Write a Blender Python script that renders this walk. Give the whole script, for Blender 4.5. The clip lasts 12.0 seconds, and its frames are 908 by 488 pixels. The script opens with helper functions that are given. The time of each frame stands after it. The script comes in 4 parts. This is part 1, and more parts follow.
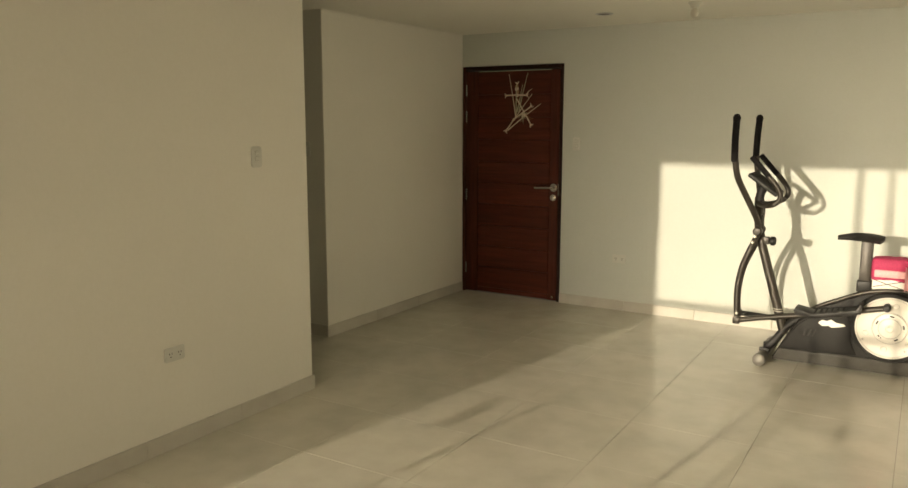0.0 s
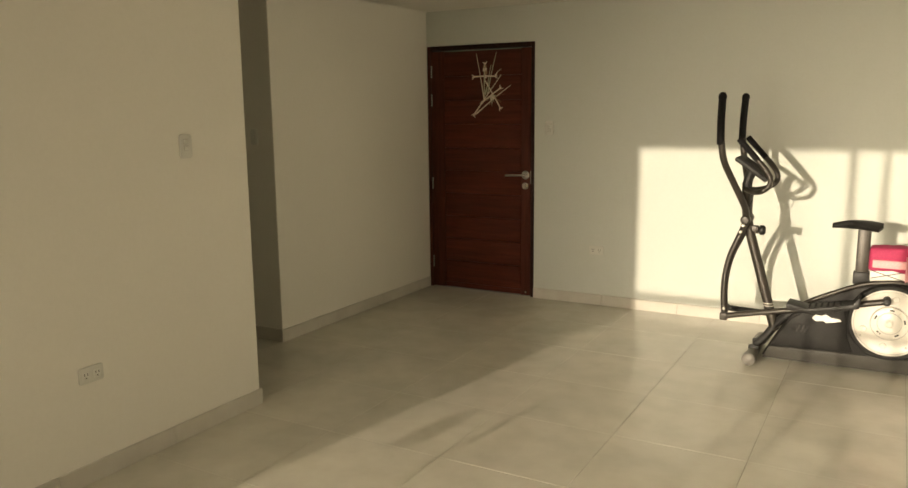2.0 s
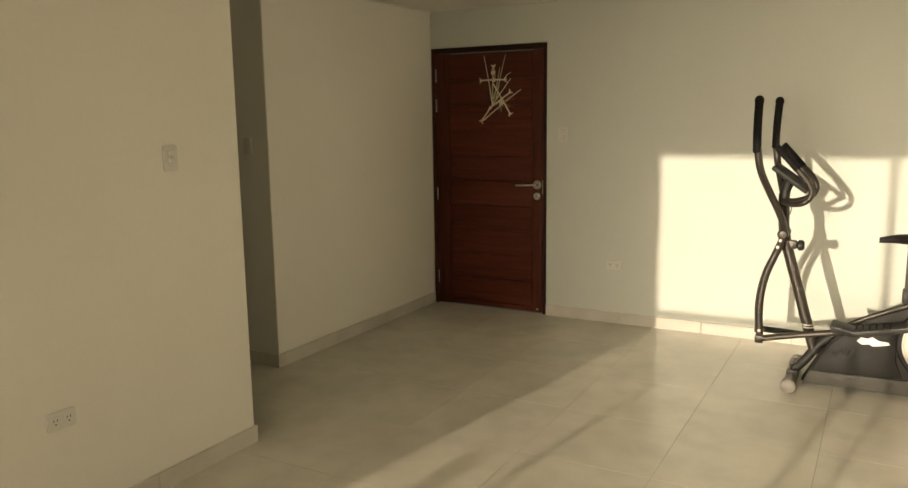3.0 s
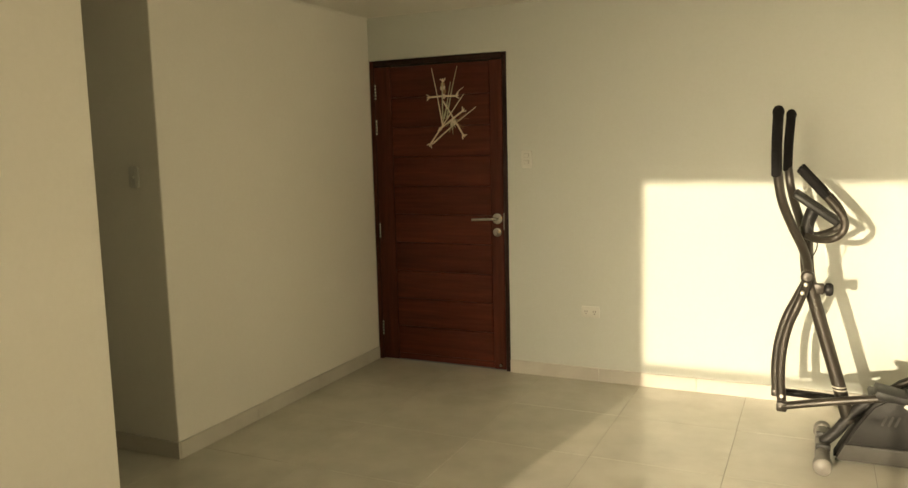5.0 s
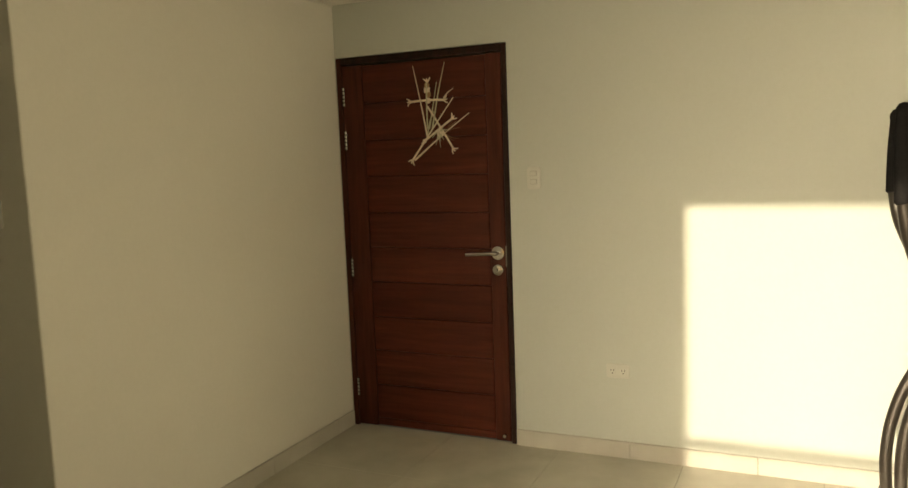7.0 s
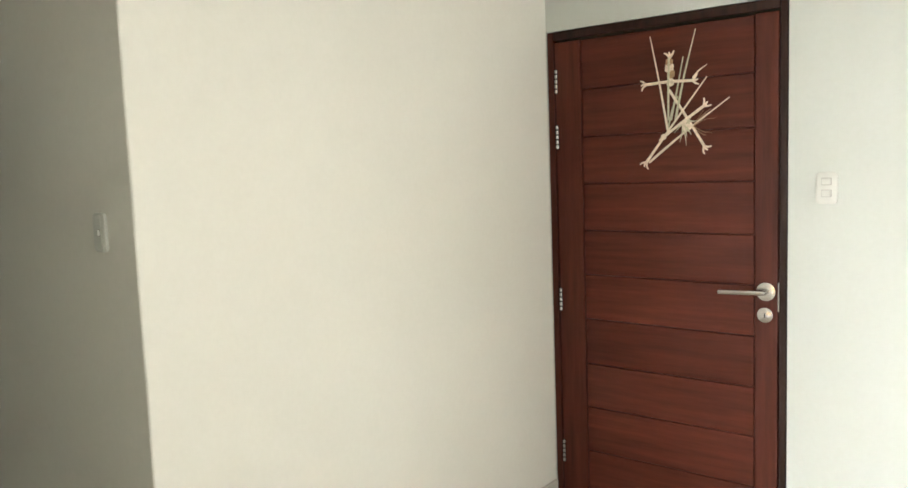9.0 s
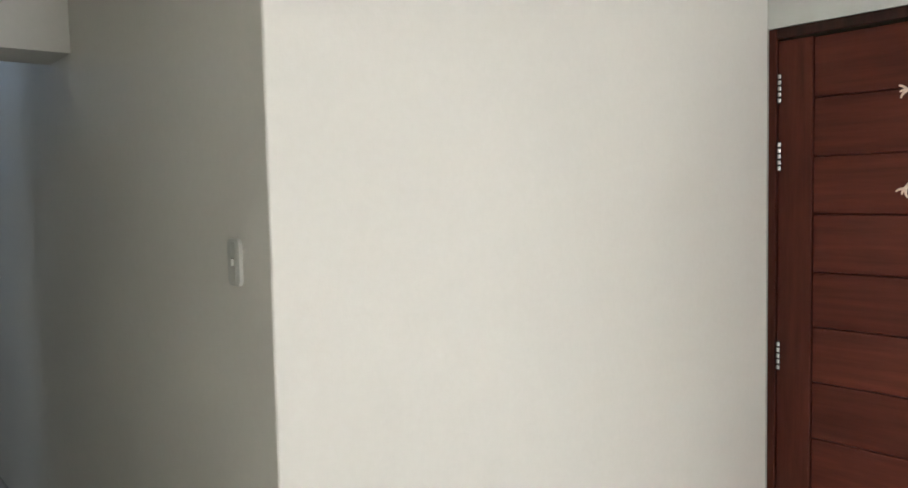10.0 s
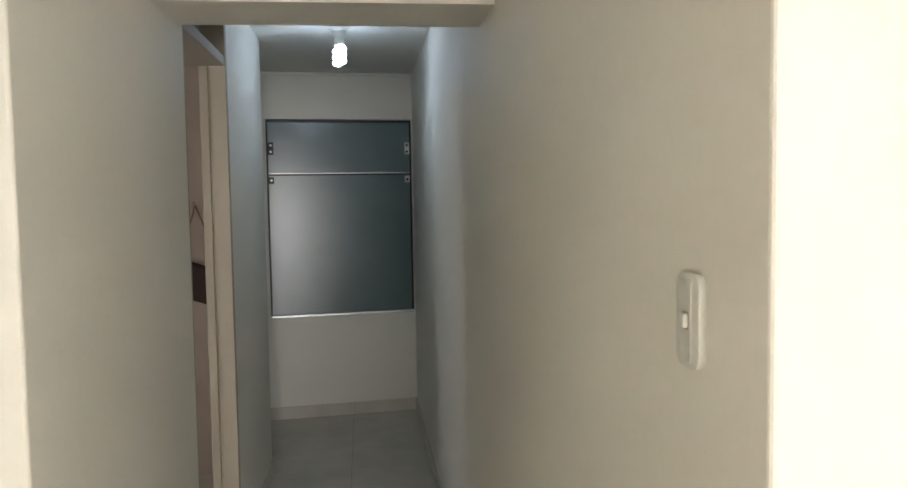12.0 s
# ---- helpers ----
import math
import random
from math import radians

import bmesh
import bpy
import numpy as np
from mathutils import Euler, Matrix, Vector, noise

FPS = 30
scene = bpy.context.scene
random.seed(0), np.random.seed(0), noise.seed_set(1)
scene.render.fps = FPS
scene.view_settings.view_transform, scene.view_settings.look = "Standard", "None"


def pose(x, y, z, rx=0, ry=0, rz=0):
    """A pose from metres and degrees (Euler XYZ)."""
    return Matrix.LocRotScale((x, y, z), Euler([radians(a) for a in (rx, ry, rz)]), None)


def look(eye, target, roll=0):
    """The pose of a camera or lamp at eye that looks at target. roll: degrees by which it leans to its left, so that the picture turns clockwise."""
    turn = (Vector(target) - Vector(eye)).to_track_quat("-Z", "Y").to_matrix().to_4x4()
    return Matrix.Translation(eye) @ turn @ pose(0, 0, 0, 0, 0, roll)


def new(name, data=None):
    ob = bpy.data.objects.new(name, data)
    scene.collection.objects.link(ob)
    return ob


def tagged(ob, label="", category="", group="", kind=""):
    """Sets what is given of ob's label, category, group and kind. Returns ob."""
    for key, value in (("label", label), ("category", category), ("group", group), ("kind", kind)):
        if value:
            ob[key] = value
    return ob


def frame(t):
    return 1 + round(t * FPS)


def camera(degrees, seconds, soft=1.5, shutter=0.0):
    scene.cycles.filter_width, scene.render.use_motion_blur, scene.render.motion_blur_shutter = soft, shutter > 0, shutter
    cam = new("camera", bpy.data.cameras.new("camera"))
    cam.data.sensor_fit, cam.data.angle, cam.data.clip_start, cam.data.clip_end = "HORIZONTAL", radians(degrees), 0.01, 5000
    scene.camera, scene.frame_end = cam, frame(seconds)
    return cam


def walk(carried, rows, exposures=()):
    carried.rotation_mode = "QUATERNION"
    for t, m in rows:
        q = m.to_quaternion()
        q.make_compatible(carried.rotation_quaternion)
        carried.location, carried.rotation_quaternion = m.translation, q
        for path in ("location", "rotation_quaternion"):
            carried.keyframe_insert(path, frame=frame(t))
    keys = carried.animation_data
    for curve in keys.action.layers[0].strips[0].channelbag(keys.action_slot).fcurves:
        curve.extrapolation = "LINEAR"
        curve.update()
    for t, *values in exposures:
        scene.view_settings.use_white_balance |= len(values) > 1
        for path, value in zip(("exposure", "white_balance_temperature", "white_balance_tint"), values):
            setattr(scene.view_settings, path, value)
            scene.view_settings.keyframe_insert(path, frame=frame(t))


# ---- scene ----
cam = camera(60.2, 12.0)

EXPOSURES = [(0, -0.42, 7700, 5), (3.2, -0.30, 7850, 8), (5.0, 0.02, 8500, 4), (6.7, 0.05, 8550, 4), (8.5, 1.04, 5900, 3), (9.0, 1.66, 5550, 9), (9.5, 1.82, 5350, 14), (10.0, 1.52, 5250, 15), (10.5, 1.55, 5200, 15), (11.0, 1.93, 5300, 16), (11.5, 2.10, 5550, 16), (12, 2.32, 5800, 16)]
PATH = [
    (0, (0.119, -0.127, 1.594), (-0.904, 1.564, 1.288), 0.1),
    (0.5, (0.109, -0.097, 1.585), (-0.896, 1.603, 1.27), -0.2),
    (1, (0.074, 0.003, 1.58), (-0.897, 1.716, 1.233), -0.7),
    (1.5, (0.034, 0.175, 1.579), (-0.926, 1.896, 1.238), -0.8),
    (2, (-0.045, 0.318, 1.57), (-1.015, 2.034, 1.231), -0.6),
    (2.5, (-0.181, 0.464, 1.557), (-1.181, 2.164, 1.222), -0.7),
    (3, (-0.337, 0.625, 1.575), (-1.294, 2.35, 1.249), -0.8),
    (3.2, (-0.373, 0.695, 1.574), (-1.315, 2.428, 1.246), -0.9),
    (4.8, (-0.748, 1.384, 1.513), (-1.624, 3.165, 1.265), -1.4),
    (5, (-0.807, 1.477, 1.522), (-1.645, 3.275, 1.269), -1.4),
    (5.5, (-0.961, 1.7, 1.515), (-1.709, 3.539, 1.268), -1.6),
    (6, (-1.068, 1.911, 1.524), (-1.781, 3.762, 1.266), -2.1),
    (6.5, (-1.158, 2.17, 1.53), (-1.909, 4.012, 1.322), -2.2),
    (6.7, (-1.19, 2.298, 1.548), (-1.978, 4.123, 1.33), -2.2),
    (8.3, (-1.544, 2.95, 1.512), (-2.486, 4.702, 1.299), -2.7),
    (8.5, (-1.629, 3.062, 1.498), (-2.648, 4.771, 1.301), -2.9),
    (9, (-1.794, 3.256, 1.545), (-3.043, 4.805, 1.344), -2.1),
    (9.5, (-1.979, 3.414, 1.529), (-3.374, 4.837, 1.362), -2.1),
    (10, (-2.183, 3.552, 1.543), (-3.719, 4.826, 1.413), -1.2),
    (10.5, (-2.448, 3.726, 1.521), (-4.164, 4.742, 1.366), -1.0),
    (11, (-2.606, 3.849, 1.539), (-4.478, 4.54, 1.406), -0.3),
    (11.5, (-2.786, 3.909, 1.539), (-4.751, 4.257, 1.406), -0.9),
    (12, (-2.996, 3.923, 1.543), (-4.979, 4.152, 1.416), -0.9),
]
walk(cam, [(t, look(eye, target, roll)) for t, eye, target, roll in PATH], EXPOSURES)

# ---------- world, sun, large lights ----------
SUN_WAY = Vector((0.170, 1.0, -0.135)).normalized()
world = bpy.data.worlds.new("world")
scene.world = world
world.use_nodes = True
wn = world.node_tree.nodes
sky = wn.new("ShaderNodeTexSky")
sky.sky_type = "NISHITA"
sky.sun_disc = False
sky.sun_elevation = math.asin(-SUN_WAY.z)
sky.sun_rotation = math.atan2(-SUN_WAY.x, -SUN_WAY.y)
world.node_tree.links.new(sky.outputs[0], wn["Background"].inputs[0])
wn["Background"].inputs[1].default_value = 0.05

sun_data = bpy.data.lights.new("sun", "SUN")
sun_data.energy, sun_data.angle, sun_data.color = 5.0, radians(0.53), (1.0, 0.915, 0.81)
sun = new("sun", sun_data)
sun.matrix_world = look((0, -6, 3), Vector((0, -6, 3)) + SUN_WAY)

# added fill light in an unseen side window, lifts alcove and west wall
east_data = bpy.data.lights.new("east_fill_light", "AREA")
east_data.shape, east_data.size, east_data.size_y = "RECTANGLE", 2.1, 1.5
east_data.energy, east_data.color = 48.0, (1.0, 0.925, 0.79)
eastlamp = new("east_fill_light", east_data)
eastlamp.matrix_world = look((5.16, 4.80, 1.00), (0.0, 4.80, 1.00))

# daylight through the narrow window of the room behind the hall door
bath_data = bpy.data.lights.new("bath_window_daylight", "AREA")
bath_data.shape, bath_data.size, bath_data.size_y = "RECTANGLE", 0.40, 1.12
bath_data.energy, bath_data.color = 0.85, (0.74, 0.86, 1.0)
bathlamp = new("bath_window_daylight", bath_data)
bathlamp.matrix_world = look((-4.975, 1.93, 1.40), (-4.975, 3.0, 1.40))

# ---------- materials ----------
def nodes_of(name, rough=0.5, metal=0.0, color=(0.5, 0.5, 0.5)):
    m = bpy.data.materials.new(name)
    m.use_nodes = True
    nt = m.node_tree
    b = nt.nodes["Principled BSDF"]
    b.inputs["Base Color"].default_value = (*color, 1)
    b.inputs["Roughness"].default_value = rough
    b.inputs["Metallic"].default_value = metal
    return m, nt, b


def noise_node(nt, scale, detail=4, stretch=(1, 1, 1), rough=0.55):
    tc = nt.nodes.new("ShaderNodeTexCoord")
    mp = nt.nodes.new("ShaderNodeMapping")
    mp.inputs["Scale"].default_value = stretch
    n = nt.nodes.new("ShaderNodeTexNoise")
    n.inputs["Scale"].default_value = scale
    n.inputs["Detail"].default_value = detail
    n.inputs["Roughness"].default_value = rough
    nt.links.new(tc.outputs["Object"], mp.inputs[0])
    nt.links.new(mp.outputs[0], n.inputs["Vector"])
    return n


def ramp(nt, source, stops):
    r = nt.nodes.new("ShaderNodeValToRGB")
    e = r.color_ramp.elements
    e[0].position, e[0].color = stops[0][0], (*stops[0][1], 1)
    e[1].position, e[1].color = stops[-1][0], (*stops[-1][1], 1)
    for p, c in stops[1:-1]:
        k = e.new(p)
        k.color = (*c, 1)
    nt.links.new(source, r.inputs[0])
    return r


def mix(nt, a, b, fac, how="MULTIPLY"):
    m = nt.nodes.new("ShaderNodeMix")
    m.data_type, m.blend_type = "RGBA", how
    m.inputs["Factor"].default_value = fac if isinstance(fac, float) else 0.5
    if not isinstance(fac, float):
        nt.links.new(fac, m.inputs["Factor"])
    for s, sock in ((a, m.inputs[6]), (b, m.inputs[7])):
        if isinstance(s, tuple):
            sock.default_value = (*s, 1)
        else:
            nt.links.new(s, sock)
    return m.outputs[2]


def bump(nt, b, height, strength, distance=0.01):
    k = nt.nodes.new("ShaderNodeBump")
    k.inputs["Strength"].default_value = strength
    k.inputs["Distance"].default_value = distance
    nt.links.new(height, k.inputs["Height"])
    nt.links.new(k.outputs[0], b.inputs["Normal"])


def span(nt, source, lo, hi):
    m = nt.nodes.new("ShaderNodeMapRange")
    m.inputs["To Min"].default_value, m.inputs["To Max"].default_value = lo, hi
    nt.links.new(source, m.inputs["Value"])
    return m.outputs[0]


def make_paint(name, c):
    m, nt, b = nodes_of(name, 0.62)
    big = noise_node(nt, 0.9, 3)
    fine = noise_node(nt, 55, 5)
    col = ramp(nt, big.outputs[0], [(0.3, tuple(v * 0.965 for v in c)), (0.7, c)])
    speck = ramp(nt, fine.outputs[0], [(0.3, (0.975, 0.975, 0.97)), (0.7, (1, 1, 1))])
    nt.links.new(mix(nt, col.outputs[0], speck.outputs[0], 1.0), b.inputs["Base Color"])
    roller = noise_node(nt, 140, 3)
    bump(nt, b, roller.outputs[0], 0.10, 0.003)
    return m


def make_tile(name, c, rough):
    m, nt, b = nodes_of(name, rough)
    b.inputs["Specular IOR Level"].default_value = 0.45
    place = nt.nodes.new("ShaderNodeNewGeometry")

    def cloudy(scale, detail):
        n = nt.nodes.new("ShaderNodeTexNoise")
        n.inputs["Scale"].default_value, n.inputs["Detail"].default_value = scale, detail
        nt.links.new(place.outputs["Position"], n.inputs["Vector"])
        return n

    cloud, vein = cloudy(2.3, 5), cloudy(6.0, 7)
    col = ramp(nt, cloud.outputs[0], [(0.28, tuple(v * 0.89 for v in c)), (0.72, tuple(v * 1.06 for v in c))])
    vc = ramp(nt, vein.outputs[0], [(0.30, (0.91, 0.90, 0.885)), (0.62, (1, 1, 1))])
    info = nt.nodes.new("ShaderNodeObjectInfo")
    shade = ramp(nt, info.outputs["Random"], [(0.0, (0.965, 0.965, 0.96)), (1.0, (1, 1, 1))])
    nt.links.new(mix(nt, mix(nt, col.outputs[0], vc.outputs[0], 1.0), shade.outputs[0], 1.0), b.inputs["Base Color"])
    return m


def make_wood(name, dark, light, along="x"):
    m, nt, b = nodes_of(name, 0.42)
    b.inputs["Specular IOR Level"].default_value = 0.16
    s = (0.07, 1, 1) if along == "x" else (1, 1, 0.07)
    grain = noise_node(nt, 34, 7, s, 0.65)
    broad = noise_node(nt, 5, 4, s)
    fine = noise_node(nt, 150, 3, s)
    info = nt.nodes.new("ShaderNodeObjectInfo")
    g = ramp(nt, grain.outputs[0], [(0.3, dark), (0.52, tuple((p + q) / 2 for p, q in zip(dark, light))), (0.72, light)])
    bb = ramp(nt, broad.outputs[0], [(0.3, (0.78, 0.76, 0.74)), (0.7, (1.0, 1.0, 1.0))])
    r = ramp(nt, info.outputs["Random"], [(0.0, (0.84, 0.82, 0.8)), (1.0, (1.0, 1.0, 1.0))])
    nt.links.new(mix(nt, mix(nt, g.outputs[0], bb.outputs[0], 1.0), r.outputs[0], 1.0), b.inputs["Base Color"])
    nt.links.new(span(nt, grain.outputs[0], 0.36, 0.55), b.inputs["Roughness"])
    bump(nt, b, fine.outputs[0], 0.12, 0.002)
    return m


def make_plain(name, c, rough, metal=0.0, vary=0.12, scale=30, relief=0.04, gloss=0.5):
    m, nt, b = nodes_of(name, rough, metal)
    b.inputs["Specular IOR Level"].default_value = gloss
    n = noise_node(nt, scale, 4)
    col = ramp(nt, n.outputs[0], [(0.3, tuple(v * (1 - vary) for v in c)), (0.7, c)])
    nt.links.new(col.outputs[0], b.inputs["Base Color"])
    big = noise_node(nt, 7, 3)
    nt.links.new(span(nt, big.outputs[0], rough * 0.8, min(1, rough * 1.25)), b.inputs["Roughness"])
    if relief:
        bump(nt, b, n.outputs[0], relief, 0.002)
    return m


WALL = make_paint("wall_paint", (0.745, 0.72, 0.648))
# wall paint made cooler and darker to stand in for the door wall's shade
WALL_SHADE = make_paint("shaded_wall_paint", (0.555, 0.573, 0.522))
CEIL = make_paint("ceiling_paint", (0.76, 0.74, 0.675))
TILE = make_tile("porcelain_tile", (0.60, 0.575, 0.495), 0.24)
SKIRT = make_tile("skirting_tile", (0.55, 0.52, 0.46), 0.35)
GROUT = make_plain("grout", (0.24, 0.22, 0.185), 0.9)
WOOD = make_wood("stained_wood", (0.062, 0.0135, 0.0064), (0.122, 0.0295, 0.0145))
WOOD_V = make_wood("stained_wood_upright", (0.048, 0.0108, 0.0052), (0.100, 0.0250, 0.0125), "z")
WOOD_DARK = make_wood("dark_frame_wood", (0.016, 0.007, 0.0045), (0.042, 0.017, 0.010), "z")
STEEL = make_plain("satin_steel", (0.56, 0.55, 0.53), 0.24, 1.0, 0.06)
ALU = make_plain("aluminium", (0.55, 0.56, 0.57), 0.38, 1.0, 0.08)
BLACK_ALU = make_plain("dark_frame", (0.02, 0.022, 0.025), 0.45)
FRAME_GREY = make_plain("machine_grey_paint", (0.033, 0.027, 0.021), 0.36, 0.30, 0.15)
HOUSING = make_plain("housing_plastic", (0.0095, 0.0085, 0.0072), 0.55, 0.0, 0.12, 60, 0.08, 0.15)
SKIRT_GREY = make_plain("grey_skirt_plastic", (0.030, 0.027, 0.022), 0.6, 0.0, 0.15, 50, 0.08, 0.2)
BLACK = make_plain("black_plastic", (0.015, 0.014, 0.013), 0.5, gloss=0.22)
FOAM = make_plain("black_foam", (0.012, 0.011, 0.011), 0.92, 0.0, 0.3, 220, 0.5, 0.08)
RUBBER = make_plain("black_rubber", (0.018, 0.017, 0.016), 0.75, gloss=0.15)
SILVER = make_plain("silver_plastic", (0.60, 0.57, 0.50), 0.35, 0.25, 0.08)
ROLLER = make_plain("grey_roller_plastic", (0.13, 0.12, 0.105), 0.5)
WHITE_DISC = make_plain("white_disc_plastic", (0.60, 0.57, 0.51), 0.38, 0.0, 0.06, 14)
WHITE_PLASTIC = make_plain("white_switch_plastic", (0.60, 0.595, 0.54), 0.35, 0.0, 0.04)
SLOT = make_plain("dark_slot", (0.03, 0.028, 0.025), 0.7)
GAP = make_plain("grey_gap", (0.42, 0.40, 0.36), 0.6)
PINK = make_plain("pink_cloth", (0.38, 0.025, 0.085), 0.85, 0.0, 0.25, 120, 0.4)
PALE_PINK = make_plain("pale_pink_cloth", (0.75, 0.42, 0.42), 0.88, 0.0, 0.2, 110, 0.4)
WHITE_CLOTH = make_plain("white_box", (0.78, 0.74, 0.68), 0.6, 0.0, 0.1, 60, 0.1)
STICKER = make_plain("white_sticker", (0.80, 0.77, 0.70), 0.4, 0.0, 0.05)
PALM = make_plain("dry_palm", (0.74, 0.61, 0.46), 0.7, 0.0, 0.3, 90, 0.2)
PALM_GREEN = make_plain("faded_green_palm", (0.50, 0.47, 0.32), 0.75, 0.0, 0.3, 90, 0.2)
RAFFIA = make_plain("brown_raffia", (0.36, 0.22, 0.11), 0.8, 0.0, 0.3, 90, 0.2)
BATH_WALL = make_paint("beige_pink_paint", (0.42, 0.34, 0.28))
# brown trim paint, darkened further to hold the shade on the hall jamb
TRIM = make_paint("shade_darkened_trim_paint", (0.37, 0.325, 0.255))
BAG = make_plain("dark_bag_fabric", (0.05, 0.03, 0.022), 0.8, 0.0, 0.3, 80, 0.2)
STRAP = make_plain("tan_strap", (0.26, 0.16, 0.08), 0.7)


def make_frosted():
    m, nt, b = nodes_of("frosted_glass", 0.24)
    n = noise_node(nt, 260, 2)
    big = noise_node(nt, 3, 3)
    c = ramp(nt, big.outputs[0], [(0.3, (0.10, 0.15, 0.155)), (0.7, (0.14, 0.195, 0.20))])
    nt.links.new(c.outputs[0], b.inputs["Base Color"])
    b.inputs["Specular IOR Level"].default_value = 0.45
    b.inputs["Coat Weight"].default_value = 0.7
    b.inputs["Coat Roughness"].default_value = 0.24
    b.inputs["Coat IOR"].default_value = 1.5
    bump(nt, b, n.outputs[0], 0.10, 0.001)
    thin = nt.nodes.new("ShaderNodeBsdfTranslucent")
    thin.inputs["Color"].default_value = (0.62, 0.78, 0.76, 1)
    both = nt.nodes.new("ShaderNodeMixShader")
    both.inputs[0].default_value = 0.30
    nt.links.new(b.outputs[0], both.inputs[1])
    nt.links.new(thin.outputs[0], both.inputs[2])
    nt.links.new(both.outputs[0], nt.nodes["Material Output"].inputs[0])
    return m


def make_glow(name, c, strength):
    m, nt, b = nodes_of(name, 0.4, 0.0, (0.9, 0.9, 0.9))
    b.inputs["Emission Color"].default_value = (*c, 1)
    b.inputs["Emission Strength"].default_value = strength
    return m


def make_clear():
    m, nt, b = nodes_of("clear_glass", 0.0, 0.0, (1, 1, 1))
    b.inputs["Transmission Weight"].default_value = 1.0
    b.inputs["IOR"].default_value = 1.45
    return m


FROST = make_frosted()
BULB = make_glow("bulb_glow", (0.72, 0.88, 1.0), 9)
CLEAR = make_clear()

# ---------- building helpers ----------
ORIGIN = {}


def finish(ob, bm, material, smooth=False):
    me = ob.data
    bmesh.ops.recalc_face_normals(bm, faces=bm.faces[:])
    bm.to_mesh(me)
    bm.free()
    me.materials.append(material)
    if smooth:
        me.polygons.foreach_set("use_smooth", [True] * len(me.polygons))
        me.set_sharp_from_angle(angle=radians(38))
    return ob


def thing(name, at, label, category, group=""):
    ob = new(name)
    ob.empty_display_size = 0.05
    ob.location = at
    ORIGIN[ob] = Vector(at)
    return tagged(ob, label, category, group)


def part(name, bm, material, parent, label="", smooth=True):
    """Links a bmesh that is laid out in world metres as one mesh under a thing or a part."""
    ob = new(name, bpy.data.meshes.new(name))
    o = ORIGIN.get(parent, Vector((0, 0, 0)))
    bmesh.ops.translate(bm, verts=bm.verts[:], vec=-o)
    finish(ob, bm, material, smooth)
    ob.parent = parent
    ORIGIN[ob] = o
    return tagged(ob, label)


def structure(name, bm, material, smooth=False):
    ob = new(name, bpy.data.meshes.new(name))
    ORIGIN[ob] = Vector((0, 0, 0))
    return tagged(finish(ob, bm, material, smooth), kind="structure")


def box(x0, y0, z0, x1, y1, z1, bevel=0.0, seg=2, bm=None):
    own = bmesh.new()
    bmesh.ops.create_cube(own, size=1)
    for v in own.verts:
        v.co = Vector(((x0 + x1) / 2 + v.co.x * (x1 - x0), (y0 + y1) / 2 + v.co.y * (y1 - y0), (z0 + z1) / 2 + v.co.z * (z1 - z0)))
    if bevel:
        bmesh.ops.bevel(own, geom=own.edges[:], offset=bevel, segments=seg, affect="EDGES", profile=0.5)
    return join(bm, own)


def join(bm, own):
    if bm is None:
        return own
    me = bpy.data.meshes.new("tmp")
    own.to_mesh(me)
    own.free()
    bm.from_mesh(me)
    bpy.data.meshes.remove(me)
    return bm


def wall_box(name, x0, y0, z0, x1, y1, z1, corners=(), material=None):
    """A wall; corners: the free upright edges, which are slightly rounded."""
    bm = box(x0, y0, z0, x1, y1, z1)
    ed = []
    for e in bm.edges:
        a, b = e.verts[0].co, e.verts[1].co
        if abs(a.z - b.z) > 0.01:
            for cx, cy in corners:
                if abs(a.x - cx) < 1e-4 and abs(a.y - cy) < 1e-4:
                    ed.append(e)
    if ed:
        bmesh.ops.bevel(bm, geom=ed, offset=0.007, segments=3, affect="EDGES", profile=0.5)
    return structure(name, bm, material or WALL)


def smooth_path(pts, n=6):
    p = [Vector(q) for q in pts]
    p = [p[0] * 2 - p[1]] + p + [p[-1] * 2 - p[-2]]
    out = []
    for i in range(1, len(p) - 2):
        a, b, c, d = p[i - 1:i + 3]
        for k in range(n):
            t = k / n
            out.append(0.5 * ((2 * b) + (c - a) * t + (2 * a - 5 * b + 4 * c - d) * t * t + (3 * b - a - 3 * c + d) * t ** 3))
    out.append(p[-2])
    return out


